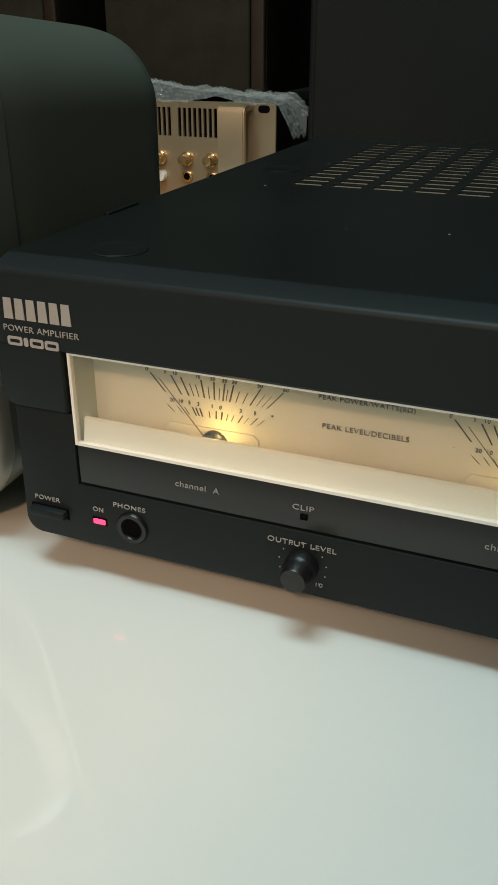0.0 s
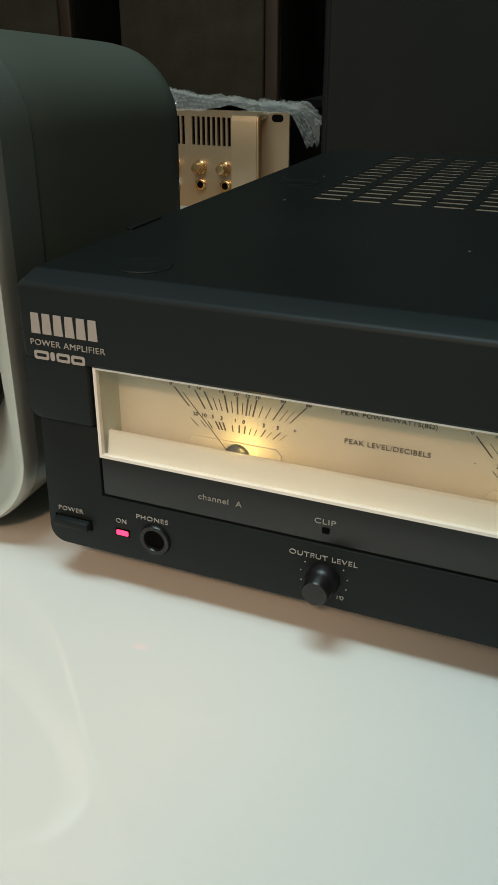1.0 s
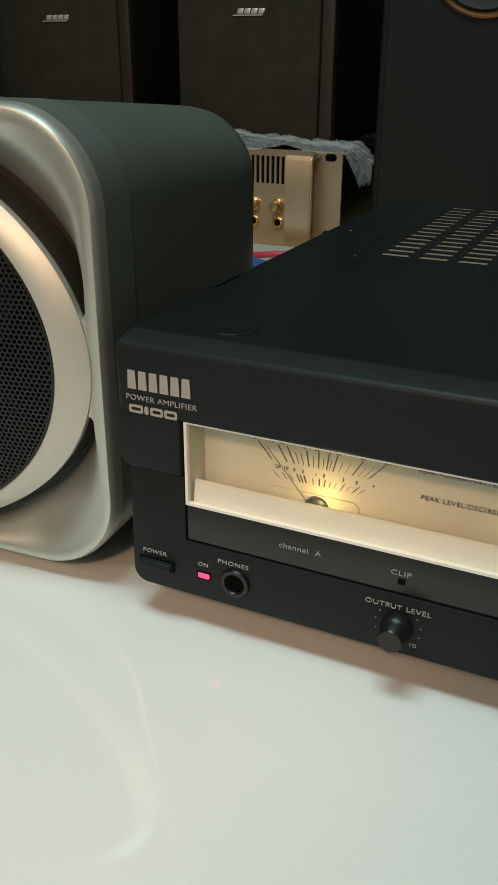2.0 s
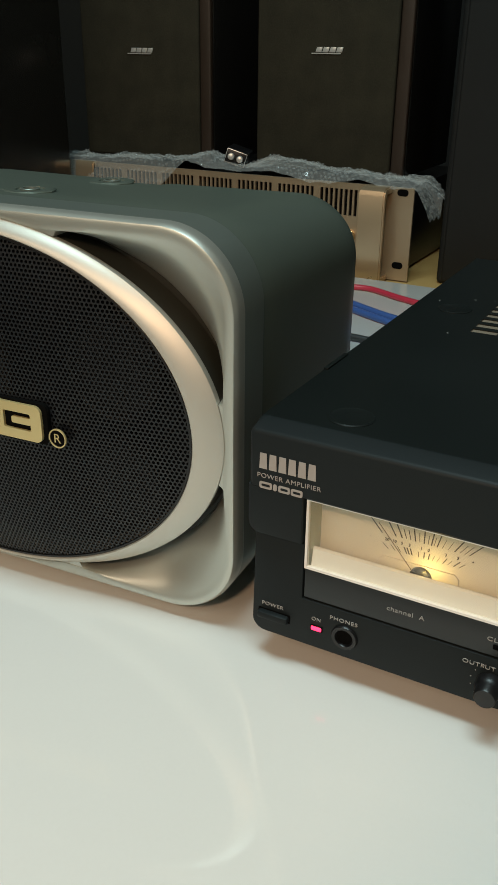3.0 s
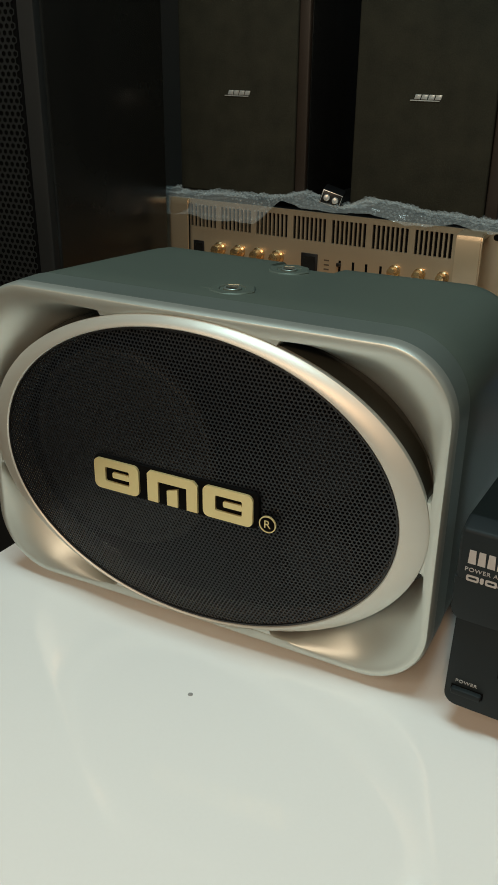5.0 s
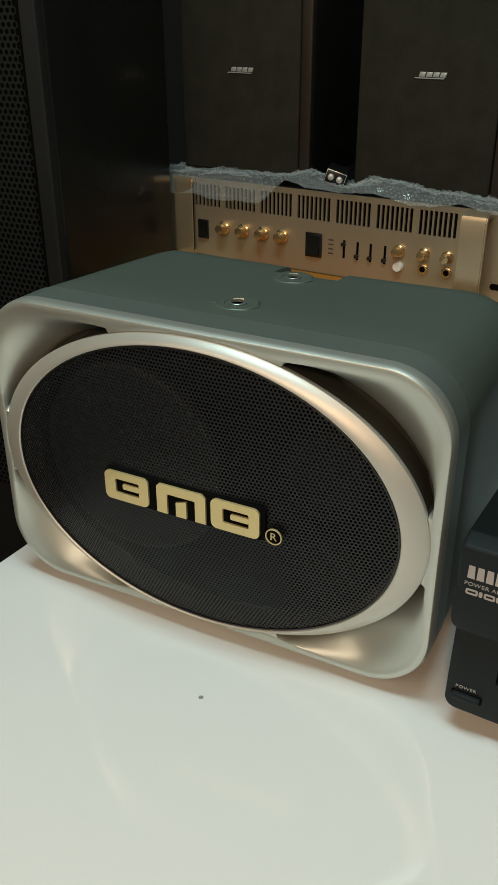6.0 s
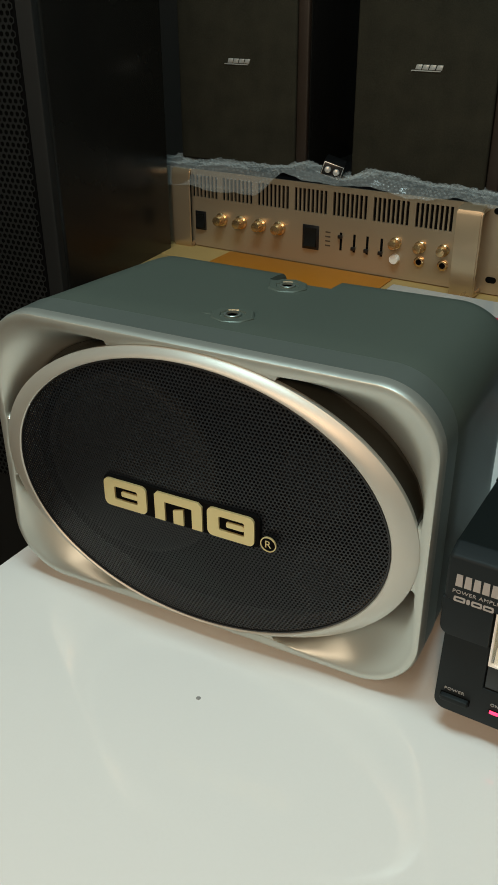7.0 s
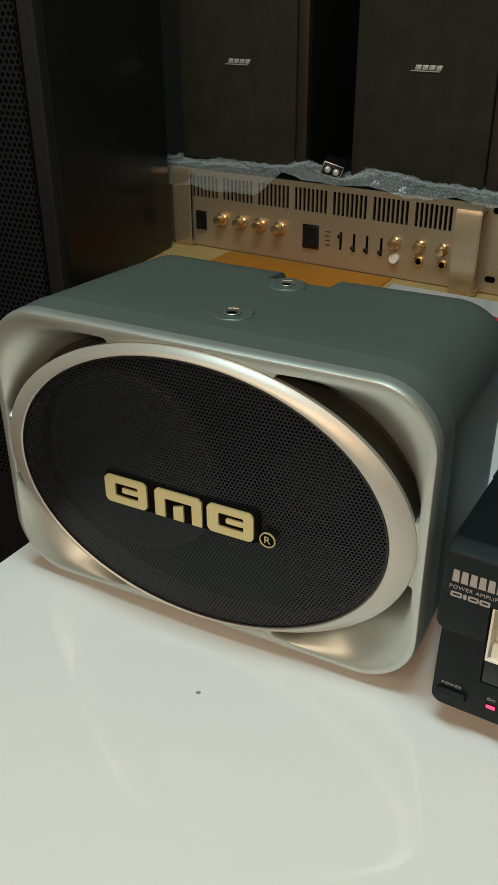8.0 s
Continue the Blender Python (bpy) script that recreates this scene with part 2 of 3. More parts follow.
slab("wall_east", 2.9, 3.0, -2.5, 2.2, -0.75, 2.3, M_BOUNCE, "unseen pale wall that bounces fill light", "wall")

table = thing("white_table", "glossy white laminate table with a small dark speck", "table", (0.4, 0.0, -0.75))
part("tabletop", block(-0.78, 0.9, -0.95, 0.875, 0.715, 0.75, 0.003), M_TABLE, table)
for lx in (-0.72, 0.84):
    for ly in (-0.88, 0.84):
        part("leg", block(lx - 0.02, lx + 0.02, ly - 0.02, ly + 0.02, 0, 0.715, 0.003), M_BLACK, table)

counter = thing("back_counter", "yellow pine counter board with an orange edge", "counter", (-0.1, 1.3, -0.75))
part("board", block(-1.1, 1.3, -0.422, 0.5, 0.70, 0.73, 0.002), M_BOARD, counter)
part("board_wing", block(-1.1, -0.284, -0.52, -0.4225, 0.70, 0.7295, 0.002), M_BOARD, counter)
part("support", block(-1.0, 1.2, -0.3, 0.45, 0, 0.70, 0.003), M_WALL, counter)

sheet = link("orange_sheet", block(-0.745, -0.410, 0.79, 0.950, -0.0197, -0.0180, 0.0006), M_ORANGE)
tagged(sheet, "bright orange sheet lying in front of the gold amplifier", "sheet")


# ---- power amplifier ----
def build_amplifier():
    amp = thing("power_amplifier", "charcoal power amplifier with two lit level meters, on a white table", "amplifier")
    xr = 0.445
    body = block(0.016, xr - 0.006, 0.0235, 0.438, 0.016, 0.1445, 0.002)
    part("chassis", body, M_LID, amp)
    # lid with rows of open slots
    xs = [0.0105]
    for c in range(15):
        a = 0.0668 + 0.0243 * c
        xs += [a, a + 0.0180]
    xs.append(xr - 0.0005)
    ys = [0.0138]
    for r in range(15):
        a = 0.2145 + 0.0137 * r
        ys += [a, a + 0.0082]
    ys.append(0.44)
    bm = bmesh.new()
    for zt, flip in ((0.148, 0), (0.1474, 1)):
        for i in range(len(xs) - 1):
            for j in range(len(ys) - 1):
                if i % 2 == 1 and j % 2 == 1:
                    continue
                q = [bm.verts.new((x, y, zt)) for x, y in ((xs[i], ys[j]), (xs[i + 1], ys[j]), (xs[i + 1], ys[j + 1]), (xs[i], ys[j + 1]))]
                bm.faces.new(q[::-1] if flip else q)
    for i in range(1, len(xs) - 1, 2):
        for j in range(1, len(ys) - 1, 2):
            ring = ((xs[i], ys[j]), (xs[i + 1], ys[j]), (xs[i + 1], ys[j + 1]), (xs[i], ys[j + 1]))
            for k in range(4):
                a, b = ring[k], ring[(k + 1) % 4]
                bm.faces.new([bm.verts.new(p) for p in ((*a, 0.148), (*b, 0.148), (*b, 0.1474), (*a, 0.1474))])
    bmesh.ops.remove_doubles(bm, verts=bm.verts, dist=1e-6)
    part("lid", bm, M_LID, amp, "black steel lid with rows of vent slots", smooth=False)
    part("lid_side", block(0.0105, 0.012, 0.012, 0.44, 0.03, 0.1465, 0.0006), M_LID, amp)
    part("lid_side", block(xr - 0.002, xr - 0.0005, 0.012, 0.44, 0.03, 0.1465, 0.0006), M_LID, amp)
    part("vent_plate", block(0.06, 0.43, 0.20, 0.43, 0.1455, 0.1471), M_SLOT, amp, "beige metal plate under the slots")
    # visor: a profile swept across the front
    prof = [(0.014, 0.1481), (0.0130, 0.1481), (0.0121, 0.1479), (0.0024, 0.1453), (0.0015, 0.1449), (0.0008, 0.1443), (0.0002, 0.1435), (0.0, 0.1426), (0.0, 0.1125), (0.0010, 0.1113), (0.014, 0.1110)]
    visor = loft([[(x, y + dy, z - (0.7 * dy if z > 0.13 else 0)) for y, z in prof] for x, dy in ((0.0096, 0.0026), (0.0100, 0.0012), (0.0112, 0.0003), (0.0125, 0), (xr - 0.002, 0), (xr, 0.002))], True, True)
    part("visor", visor, M_AMP, amp)
    for a, b, cs in ((0.0092, 0.0418, (1, 0, 0, 0)), (0.41, xr + 0.001, (0, 1, 0, 0))):
        part("visor_cheek", outline_prism(rounded(a, b, 0.0832, 0.1125, 0.007, corners=cs), 0.0, 0.03, 0.0012), M_AMP, amp)
    # lower panel, with the strip under the window
    part("lower_panel", outline_prism([(0.0425, 0.0472), (0.0425, 0.0822), (0.0125, 0.0822)] + rounded(0.0112, 0.2, 0.0165, 0.082, 0.008, corners=(1, 0, 0, 0))[:7] + [(xr - 0.002, 0.0165), (xr - 0.002, 0.0472)], 0.003, 0.02, 0.0012), M_AMP, amp)
    part("window_strip", block(0.0432, xr - 0.003, 0.0036, 0.02, 0.0482, 0.0672, 0.0006), M_STRIP, amp, "satin black strip with small lettering")
    part("panel_right", block(0.318, 0.409, 0.004, 0.02, 0.0674, 0.1108, 0.0006), M_STRIP, amp)
    # meter case
    part("window_frame", outline_prism([(0.0432, 0.0676), (0.3175, 0.0676), (0.3175, 0.1112), (0.0432, 0.1112), (0.0432, 0.0676 + 1e-5), (0.0446, 0.0690), (0.0446, 0.1098), (0.3161, 0.1098), (0.3161, 0.0690), (0.0446, 0.0690 - 1e-5)], 0.0025, 0.005), M_LEDGE, amp, "thin cream rim round the meter window")
    part("meter_face", block(0.0446, 0.3165, 0.0200, 0.0215, 0.060, 0.1115), M_FACE, amp, "cream meter face lit from below")
    part("case_side", block(0.0434, 0.0447, 0.005, 0.0215, 0.062, 0.1112), M_CASE, amp, "olive cream end wall of the meter case")
    part("case_side", block(0.3163, 0.3176, 0.005, 0.0215, 0.062, 0.1112), M_CASE, amp)
    part("case_top", block(0.0434, 0.3176, 0.0142, 0.0215, 0.1112, 0.1122), M_CASE, amp)
    ledge = loft([[(x, 0.0050, 0.0690), (x, 0.0068, 0.0788), (x, 0.0078, 0.0797), (x, 0.0085, 0.0797), (x, 0.0085, 0.066), (x, 0.0070, 0.066)] for x in (0.0462, 0.3160)], True, True)
    part("ledge", ledge, M_LEDGE, amp, "pale cream ledge along the foot of the window")
    pane = part("window_pane", block(0.0440, 0.3167, 0.0033, 0.0041, 0.0684, 0.1106), M_PANE, amp)
    pane.visible_shadow = False
    for c in (0.1035, 0.2335):
        build_meter(amp, c)
    # words on the panel
    for i in range(6):
        x = 0.0160 + i * 0.00565
        part("logo_bar", outline_prism([(x, 0.1235), (x + 0.0046, 0.1235), (x + 0.0042, 0.1325), (x + 0.0004, 0.1325)], -0.0003, 0.001), M_LOGO, amp)
    for i, w in enumerate((0.0075, 0.0022, 0.0068, 0.0068)):
        x = 0.0162 + (0, 0.0082, 0.0113, 0.0187)[i]
        pts = rounded(x, x + w, 0.1118, 0.1158, 0.0010, 3)
        hole = rounded(x + 0.0012, x + w - 0.0012, 0.1130, 0.1146, 0.0006, 3)
        if w > 0.005:
            part("logo_bar", outline_prism(pts + [pts[0]] + [hole[0]] + hole[::-1], -0.0003, 0.001), M_LOGO, amp)
        else:
            part("logo_bar", outline_prism(pts, -0.0003, 0.001), M_LOGO, amp)
    lettering("panel_label", "POWER AMPLIFIER", 0.0150, -0.0002, 0.1182, 0.0026, M_LOGO, amp, 0.037)
    lettering("panel_label", "POWER", 0.0178, 0.0028, 0.0352, 0.0022, M_PRINT, amp, 0.0135)
    lettering("panel_label", "ON", 0.0490, 0.0028, 0.0352, 0.0022, M_PRINT, amp, 0.0054)
    lettering("panel_label", "PHONES", 0.0600, 0.0028, 0.0398, 0.0022, M_PRINT, amp, 0.0162)
    lettering("panel_label", "OUTPUT LEVEL", 0.1342, 0.0028, 0.0400, 0.0023, M_PRINT, amp, 0.0300)
    lettering("panel_label", "10", 0.1560, 0.0028, 0.0222, 0.0018, M_PRINT, amp, 0.0030)
    lettering("panel_label", "channel  A", 0.0915, 0.0034, 0.0567, 0.0026, M_PRINT, amp, 0.0205)
    lettering("panel_label", "CLIP", 0.1447, 0.0034, 0.0572, 0.0024, M_PRINT, amp, 0.0092)
    lettering("panel_label", "channel  B", 0.2215, 0.0034, 0.0567, 0.0026, M_PRINT, amp, 0.0205)
    lettering("meter_label", "PEAK POWER/WATTS(8\u03a9)", 0.1490, 0.0197, 0.1000, 0.0020, M_INK, amp, 0.0390)
    lettering("meter_label", "PEAK LEVEL/DECIBELS", 0.1510, 0.0197, 0.0874, 0.0022, M_INK, amp, 0.0355)
    # clip indicator, controls
    part("clip_indicator", block(0.1480, 0.1512, 0.0030, 0.006, 0.0528, 0.0555, 0.0003), M_DEEP, amp)
    part("power_button", block(0.0160, 0.0350, -0.0010, 0.012, 0.0276, 0.0320, 0.0012), M_AMP, amp, "flat charcoal push button")
    part("button_well", block(0.0154, 0.0356, 0.0026, 0.006, 0.0270, 0.0326, 0.0002), M_DEEP, amp)
    led = part("power_led", block(0.0490, 0.0552, 0.0020, 0.006, 0.0288, 0.0314, 0.0005), M_LED, amp, "glowing red power light")
    part("led_well", block(0.0484, 0.0558, 0.0026, 0.006, 0.0282, 0.0320, 0.0002), M_DEEP, amp)
    jack = part("phones_jack", lathe([(0.0078, -0.002), (0.0078, 0.0012), (0.0072, 0.0022), (0.0054, 0.0022), (0.0049, 0.0014), (0.0045, -0.012)], (0.0692, 0.0035, 0.0305), 40), M_BLACK, amp, "black socket with a raised collar")
    part("jack_hole", lathe([(0.0046, 0), (0.0046, 0.0006), (0.001, 0.0008)], (0.0692, 0.0034, 0.0305), 24), M_DEEP, jack)
    for kx in (0.1498, 0.2800):
        part("volume_knob", lathe([(0.0073, -0.001), (0.0073, 0.0045), (0.0068, 0.0053), (0.0061, 0.0072), (0.0057, 0.0118), (0.0052, 0.0126), (0.002, 0.0128)], (kx, 0.003, 0.0310), 40), M_BLACK, amp, "black stepped rotary knob")
        for i in range(11):
            a = radians(225 - 27 * i)
            x, z = kx + 0.0105 * math.cos(a), 0.0310 + 0.0105 * math.sin(a)
            part("dial_dot", lathe([(0.00035, 0), (0.0003, 0.0002)], (x, 0.003, z), 8), M_PRINT, amp)
    for fx in (0.05, xr - 0.05):
        for fy in (0.06, 0.38):
            part("foot", lathe([(0.014, 0), (0.016, 0.003), (0.016, 0.017)], (fx, fy, 0), 28, "z"), M_RUBBER, amp)
    # faint round pads pressed into the lid
    for px, py in ((0.0535, 0.033), (0.0415, 0.264)):
        part("lid_disc", lathe([(0.0128, 0), (0.0128, 0.0003), (0.0120, 0.0007), (0.0112, 0.0004), (0.002, 0.0004)], (px, py, 0.148), 40, "z"), M_LID, amp)
    # raised sliver that stands in for a glint on the lid's left edge
    part("lid_glint", block(0.0098, 0.0128, 0.094, 0.126, 0.1476, 0.1492, 0.0005), M_LID, amp)
    return amp


def build_meter(amp, c):
    """Scale marks fan out from a pivot under the face."""
    py, pz = 0.0197, 0.065

    def tick(u, z0, z1, w):
        s = u / 0.035
        q = [(c + s * (z0 - pz) - w, z0), (c + s * (z0 - pz) + w, z0), (c + s * (z1 - pz) + w, z1), (c + s * (z1 - pz) - w, z1)]
        return outline_prism(q, py, py + 0.0008)

    major = (-0.0305, -0.0205, -0.0160, -0.0065, -0.0005, 0.0045, 0.0085, 0.0205, 0.0305)
    minor = (-0.0128, -0.0098, -0.0035, 0.0022, 0.0063, 0.0120, 0.0160, 0.0240, 0.0272)
    for u in major:
        part("scale_mark", tick(u, 0.092, 0.100, 0.00030), M_INK, amp, smooth=False)
    for u in minor:
        part("scale_mark", tick(u, 0.0922, 0.0975, 0.00014), M_INK, amp, smooth=False)
    for u in (-0.0175, -0.0148, -0.0118, 0.0005, 0.0050, 0.0200, 0.0310):
        part("scale_mark", tick(u, 0.0832, 0.0868, 0.00028), M_INK, amp, smooth=False)
    for u in (-0.0375, -0.0300, -0.0240, -0.0050, 0.0095, 0.0140, 0.0250, 0.0365):
        part("scale_mark", tick(u, 0.0832, 0.0862, 0.00014), M_INK, amp, smooth=False)
    for words, u in (("0", -0.0318), ("5", -0.0228), ("10", -0.0186), ("15", -0.0078), ("20", -0.0014), ("25", 0.0040), ("30", 0.0086), ("50", 0.0200), ("60", 0.0312)):
        lettering("scale_number", words, c + u - 0.0008, py, 0.1006, 0.0017, M_INK, amp)
    for words, u in (("20", -0.0210), ("10", -0.0165), ("5", -0.0120), ("3", -0.0078), ("1", -0.0010), ("0", 0.0025), ("3", 0.0118), ("5", 0.0182), ("+", 0.0258), ("-", -0.0295)):
        lettering("scale_number", words, c + u - 0.0006, py, 0.0880, 0.0017, M_INK, amp)
    # needle, hub and its housing
    bm = outline_prism([(c - 0.0007, 0.0705), (c - 0.0002, 0.0705), (c - 0.0247, 0.0992), (c - 0.0250, 0.0992)], 0.0170, 0.0173)
    part("needle", bm, M_NEEDLE, amp, smooth=False)
    part("needle_hub", lathe([(0.0060, 0), (0.0060, 0.002), (0.0045, 0.003), (0.001, 0.003)], (c, 0.0188, 0.0722), 28), M_BLACK, amp, "small dark needle hub")
    part("hub_cover", outline_prism([(c - 0.0240, 0.066), (c + 0.0200, 0.066), (c + 0.0200, 0.0760), (c + 0.0175, 0.0786), (c - 0.0218, 0.0786), (c - 0.0240, 0.0760)], 0.0190, 0.0205, 0.0005), M_FACE, amp, "low cream cover under the scale")
    lamp = bpy.data.lights.new("meter_lamp", "POINT")
    lamp.energy, lamp.color, lamp.shadow_soft_size = METER_W, (1.0, 0.70, 0.20), 0.002
    ob = new("meter_lamp", lamp)
    ob.location = (c + 0.004, 0.0110, 0.0792)
    # unseen strip hidden behind the ledge, added to light the face evenly
    strip = bpy.data.lights.new("meter_fill_light", "AREA")
    strip.shape, strip.size, strip.size_y, strip.energy, strip.color = "RECTANGLE", 0.118, 0.003, METER_S, (1.0, 0.90, 0.70)
    ob = new("meter_fill_light", strip)
    ob.matrix_world = look((c, 0.0092, 0.0772), (c, 0.0205, 0.0950))


METER_W, METER_S = 0.0050, 0.0020
build_amplifier()


# ---- karaoke loudspeaker ----
def sd_round(px, pz, a, b, r):
    qx, qz = np.abs(px) - (a - r), np.abs(pz) - (b - r)
    return np.hypot(np.maximum(qx, 0), np.maximum(qz, 0)) + np.minimum(np.maximum(qx, qz), 0) - r


def round_radius(cx, cz, a, b, r):
    """Distance from the middle to a rounded rectangle along each direction."""
    lo, hi = np.zeros_like(cx), np.full_like(cx, 0.4)
    for _ in range(40):
        mid = (lo + hi) / 2
        inside = sd_round(cx * mid, cz * mid, a, b, r) < 0
        lo, hi = np.where(inside, mid, lo), np.where(inside, hi, mid)
    return lo


def build_speaker():
    spk = thing("karaoke_speaker", "silver and grey-green karaoke loudspeaker with oval black grille", "loudspeaker", (-0.1814, -0.0001, 0.0), 3.5)
    N, CZ = 480, 0.1242
    t = np.arange(N) * 2 * math.pi / N
    th = np.arctan2(0.70 * np.sin(t), np.cos(t))
    c, s = np.cos(th), np.sin(th)

    def ell(a, b):
        return 1 / np.sqrt((c / a) ** 2 + (s / b) ** 2)

    def loop(r, y):
        y = np.broadcast_to(y, r.shape)
        return [(float(r[i] * c[i]), float(y[i]), CZ + float(r[i] * s[i])) for i in range(N)]

    eg, ee = ell(0.1530, 0.1075), np.minimum(ell(0.1702, 0.1145), np.where(s < 0, ell(0.1702, 0.1128), 1.0))
    # the lower half is a little shorter than the upper one
    ro = np.where(s < 0, round_radius(c, s, 0.1776, 0.1165, 0.046), round_radius(c, s, 0.1776, 0.1195, 0.046))
    ri = np.where(s < 0, round_radius(c, s, 0.1694, 0.1082, 0.037), round_radius(c, s, 0.1694, 0.1096, 0.037))
    re = ee
    g = np.maximum(ri - ee, 0)
    # slots stop short where ring and frame meet
    kx, kz = np.abs(c * re), np.abs(s * re)
    k = np.clip((kx - 0.0650) / 0.0014, 0, 1) * np.clip((kz - 0.0258) / 0.0014, 0, 1)
    k = k * k * (3 - 2 * k)
    # the oval ring round the grille
    face = [loop(eg + f * (re - 0.0005 - eg) + 0.0008 * (1 - f), -0.0066 + 0.0058 * f ** 1.6) for f in (0.0, 0.15, 0.3, 0.45, 0.6, 0.75, 0.9, 1.0)]
    ring = loft([loop(eg * 0.97, 0.012), loop(eg * 0.985, -0.003), loop(eg - 0.0002, -0.0052), loop(eg + 0.0002, -0.0062)] + face + [loop(re, -0.0004), loop(re, 0.0024), loop(re - 0.0004, 0.0042), loop(re - 0.009, 0.0046)])
    part("oval_ring", ring, M_RING, spk, "champagne silver oval ring")
    # the outer frame, scooped at its four corners
    soft = np.clip(g / 0.016, 0, 1)
    soft = soft * soft * (3 - 2 * soft)
    under = np.clip(0.5 - 3 * s, 0, 1)  # the lower slots are shallower
    rs = ri + soft * (0.25 + 0.25 * under) * (ro - 0.0060 - ri)
    # near its ends a slot is cut straight through; towards the corner its outer wall opens into a scoop
    cut = np.clip(1 - g / 0.013, 0, 1)
    rh = re + 0.08 * g + 0.0008 * k + 0.62 * cut * k * np.maximum(rs - re, 0)
    dip = (0.012 + 0.010 * np.clip(g / 0.012, 0, 1)) * k * (1 - 0.20 * under)
    rs = np.maximum(rs, rh + 0.0006)
    rows = [loop(rh - 0.006 * k, 0.0026 + 1.25 * dip), loop(rh - 0.002 * k, 0.0020 + 1.12 * dip), loop(rh - 0.0001, 0.0012 + 1.03 * dip)]
    for f in (0.03, 0.09, 0.17, 0.26, 0.36, 0.47, 0.58, 0.69, 0.80, 0.91):
        rows.append(loop(rh + f * (rs - rh), 0.0002 + dip * (0.7 * (1 - f) ** 1.6 + 0.15 * (1 + math.cos(math.pi * f)))))
    rows += [loop(rs, -0.0002), loop(rs + 0.3 * (ro - 0.0032 - rs), -0.0007), loop(ro - 0.0032, -0.0009), loop(ro - 0.0018, -0.0004), loop(ro - 0.0006, 0.0014), loop(ro - 0.0001, 0.0038), loop(ro, 0.0070), loop(ro, 0.0100), loop(ro - 0.002, 0.0101)]
    part("front_frame", loft(rows), M_SILVER, spk, "silver front frame with scooped corner slots")
    # dark skin beside the ring: the slots' shade, put in as colour
    part("slot_shade", loft([loop(re - 0.0016, 0.0040), loop(re - 0.0008, 0.0044 + 0.5 * dip), loop(re - 0.0002, 0.0016 + 1.00 * dip), loop(rh + 0.0010 * k, 0.0012 + 1.0 * dip)]), M_SLOT_SHADE, spk, "dark skin painted in for the shade of the corner slots")
    part("frame_band", loft([loop(ro - 0.002, 0.0101), loop(ro, 0.0102), loop(ro, 0.0200), loop(ro, 0.0340), loop(ro - 0.0045, 0.0341)]), M_BAND, spk, "grey-green band behind the front frame")
    part("recess_liner", loft([loop(eg * 0.9, 0.046), loop(ri + 0.0012, 0.0462)]), M_DEEP, spk)
    # cabinet behind it
    rows = []
    notch = (c * ro > -0.0230) & (c * ro < 0.0310) & (s > 0)
    low = CZ - 0.1165
    for y, inset in ((0.0350, 0.0060), (0.0351, 0.0008), (0.0365, 0.0006), (0.07, 0.0009), (0.12, 0.0012), (0.16, 0.0016), (0.174, 0.0018), (0.1765, 0.0018), (0.190, 0.0022), (0.2005, 0.0032), (0.2040, 0.0052), (0.2055, 0.0085)):
        yy = np.where(notch, np.minimum(y, 0.175 + 0.02 * max(0, y - 0.175)), y)
        zz = np.where(notch & (y > 0.175), 0.028 + inset, inset)
        sink = 1 - 0.045 * max(0.0, (y - 0.0365) / 0.169)
        rows.append([(px, py, low + (pz - low) * sink) for px, py, pz in loop(ro - zz, yy)])
    part("cabinet", loft(rows, False, True), M_CABINET, spk, "grey-green rounded cabinet")
    # baffle with drivers seen faintly through the grille
    part("baffle", loft([loop(eg * 0.98, 0.020), loop(eg * 0.3, 0.022)], False, True), M_DEEP, spk)
    for dx, dz, r, nm in ((-0.062, 0.004, 0.078, "woofer"), (0.092, 0.030, 0.034, "tweeter"), (0.096, -0.046, 0.030, "tweeter")):
        w = part(nm, lathe([(r, -0.001), (r, 0.004), (r * 0.96, 0.008), (r * 0.9, 0.009), (r * 0.84, 0.005), (r * 0.80, 0.001), (r * 0.45, -0.016), (r * 0.40, -0.018), (r * 0.30, -0.010), (r * 0.05, -0.006)], (dx, 0.0195, CZ + dz), 56), M_CONE, spk, "dark driver cone behind the grille")
        part("surround", lathe([(r * 0.99, 0.0035), (r * 0.97, 0.0085), (r * 0.93, 0.0100), (r * 0.88, 0.0090), (r * 0.85, 0.0055)], (dx, 0.0190, CZ + dz), 56), M_SURROUND if nm == "woofer" else M_CONE, w)
    # perforated grille: one sheet of hexagonal cells
    p = 0.0028
    a, b = 0.1530, 0.1075
    verts, faces, key = [], [], {}

    def dome(x, z):
        return -0.0048 - 0.0118 * max(0.0, 1 - (x / a) ** 2 - (z / b) ** 2)

    def vert(x, z, dy=0.0):
        kk = (round(x * 2e5), round(z * 2e5), dy)
        if kk not in key:
            key[kk] = len(verts)
            verts.append((x, dome(x, z) + dy, CZ + z))
        return key[kk]

    rows_n, cols_n = int(b / (p * 0.866)) + 1, int(a / p) + 2
    for j in range(-rows_n, rows_n + 1):
        for i in range(-cols_n, cols_n + 1):
            x, z = (i + 0.5 * (j % 2)) * p, j * p * 0.866
            if (x / (a - 0.0008)) ** 2 + (z / (b - 0.0008)) ** 2 > 1:
                continue
            outer = [vert(x + p / math.sqrt(3) * math.cos(radians(60 * q + 30)), z + p / math.sqrt(3) * math.sin(radians(60 * q + 30))) for q in range(6)]
            inner = [vert(x + 0.385 * p * math.cos(radians(60 * q + 30)), z + 0.385 * p * math.sin(radians(60 * q + 30))) for q in range(6)]
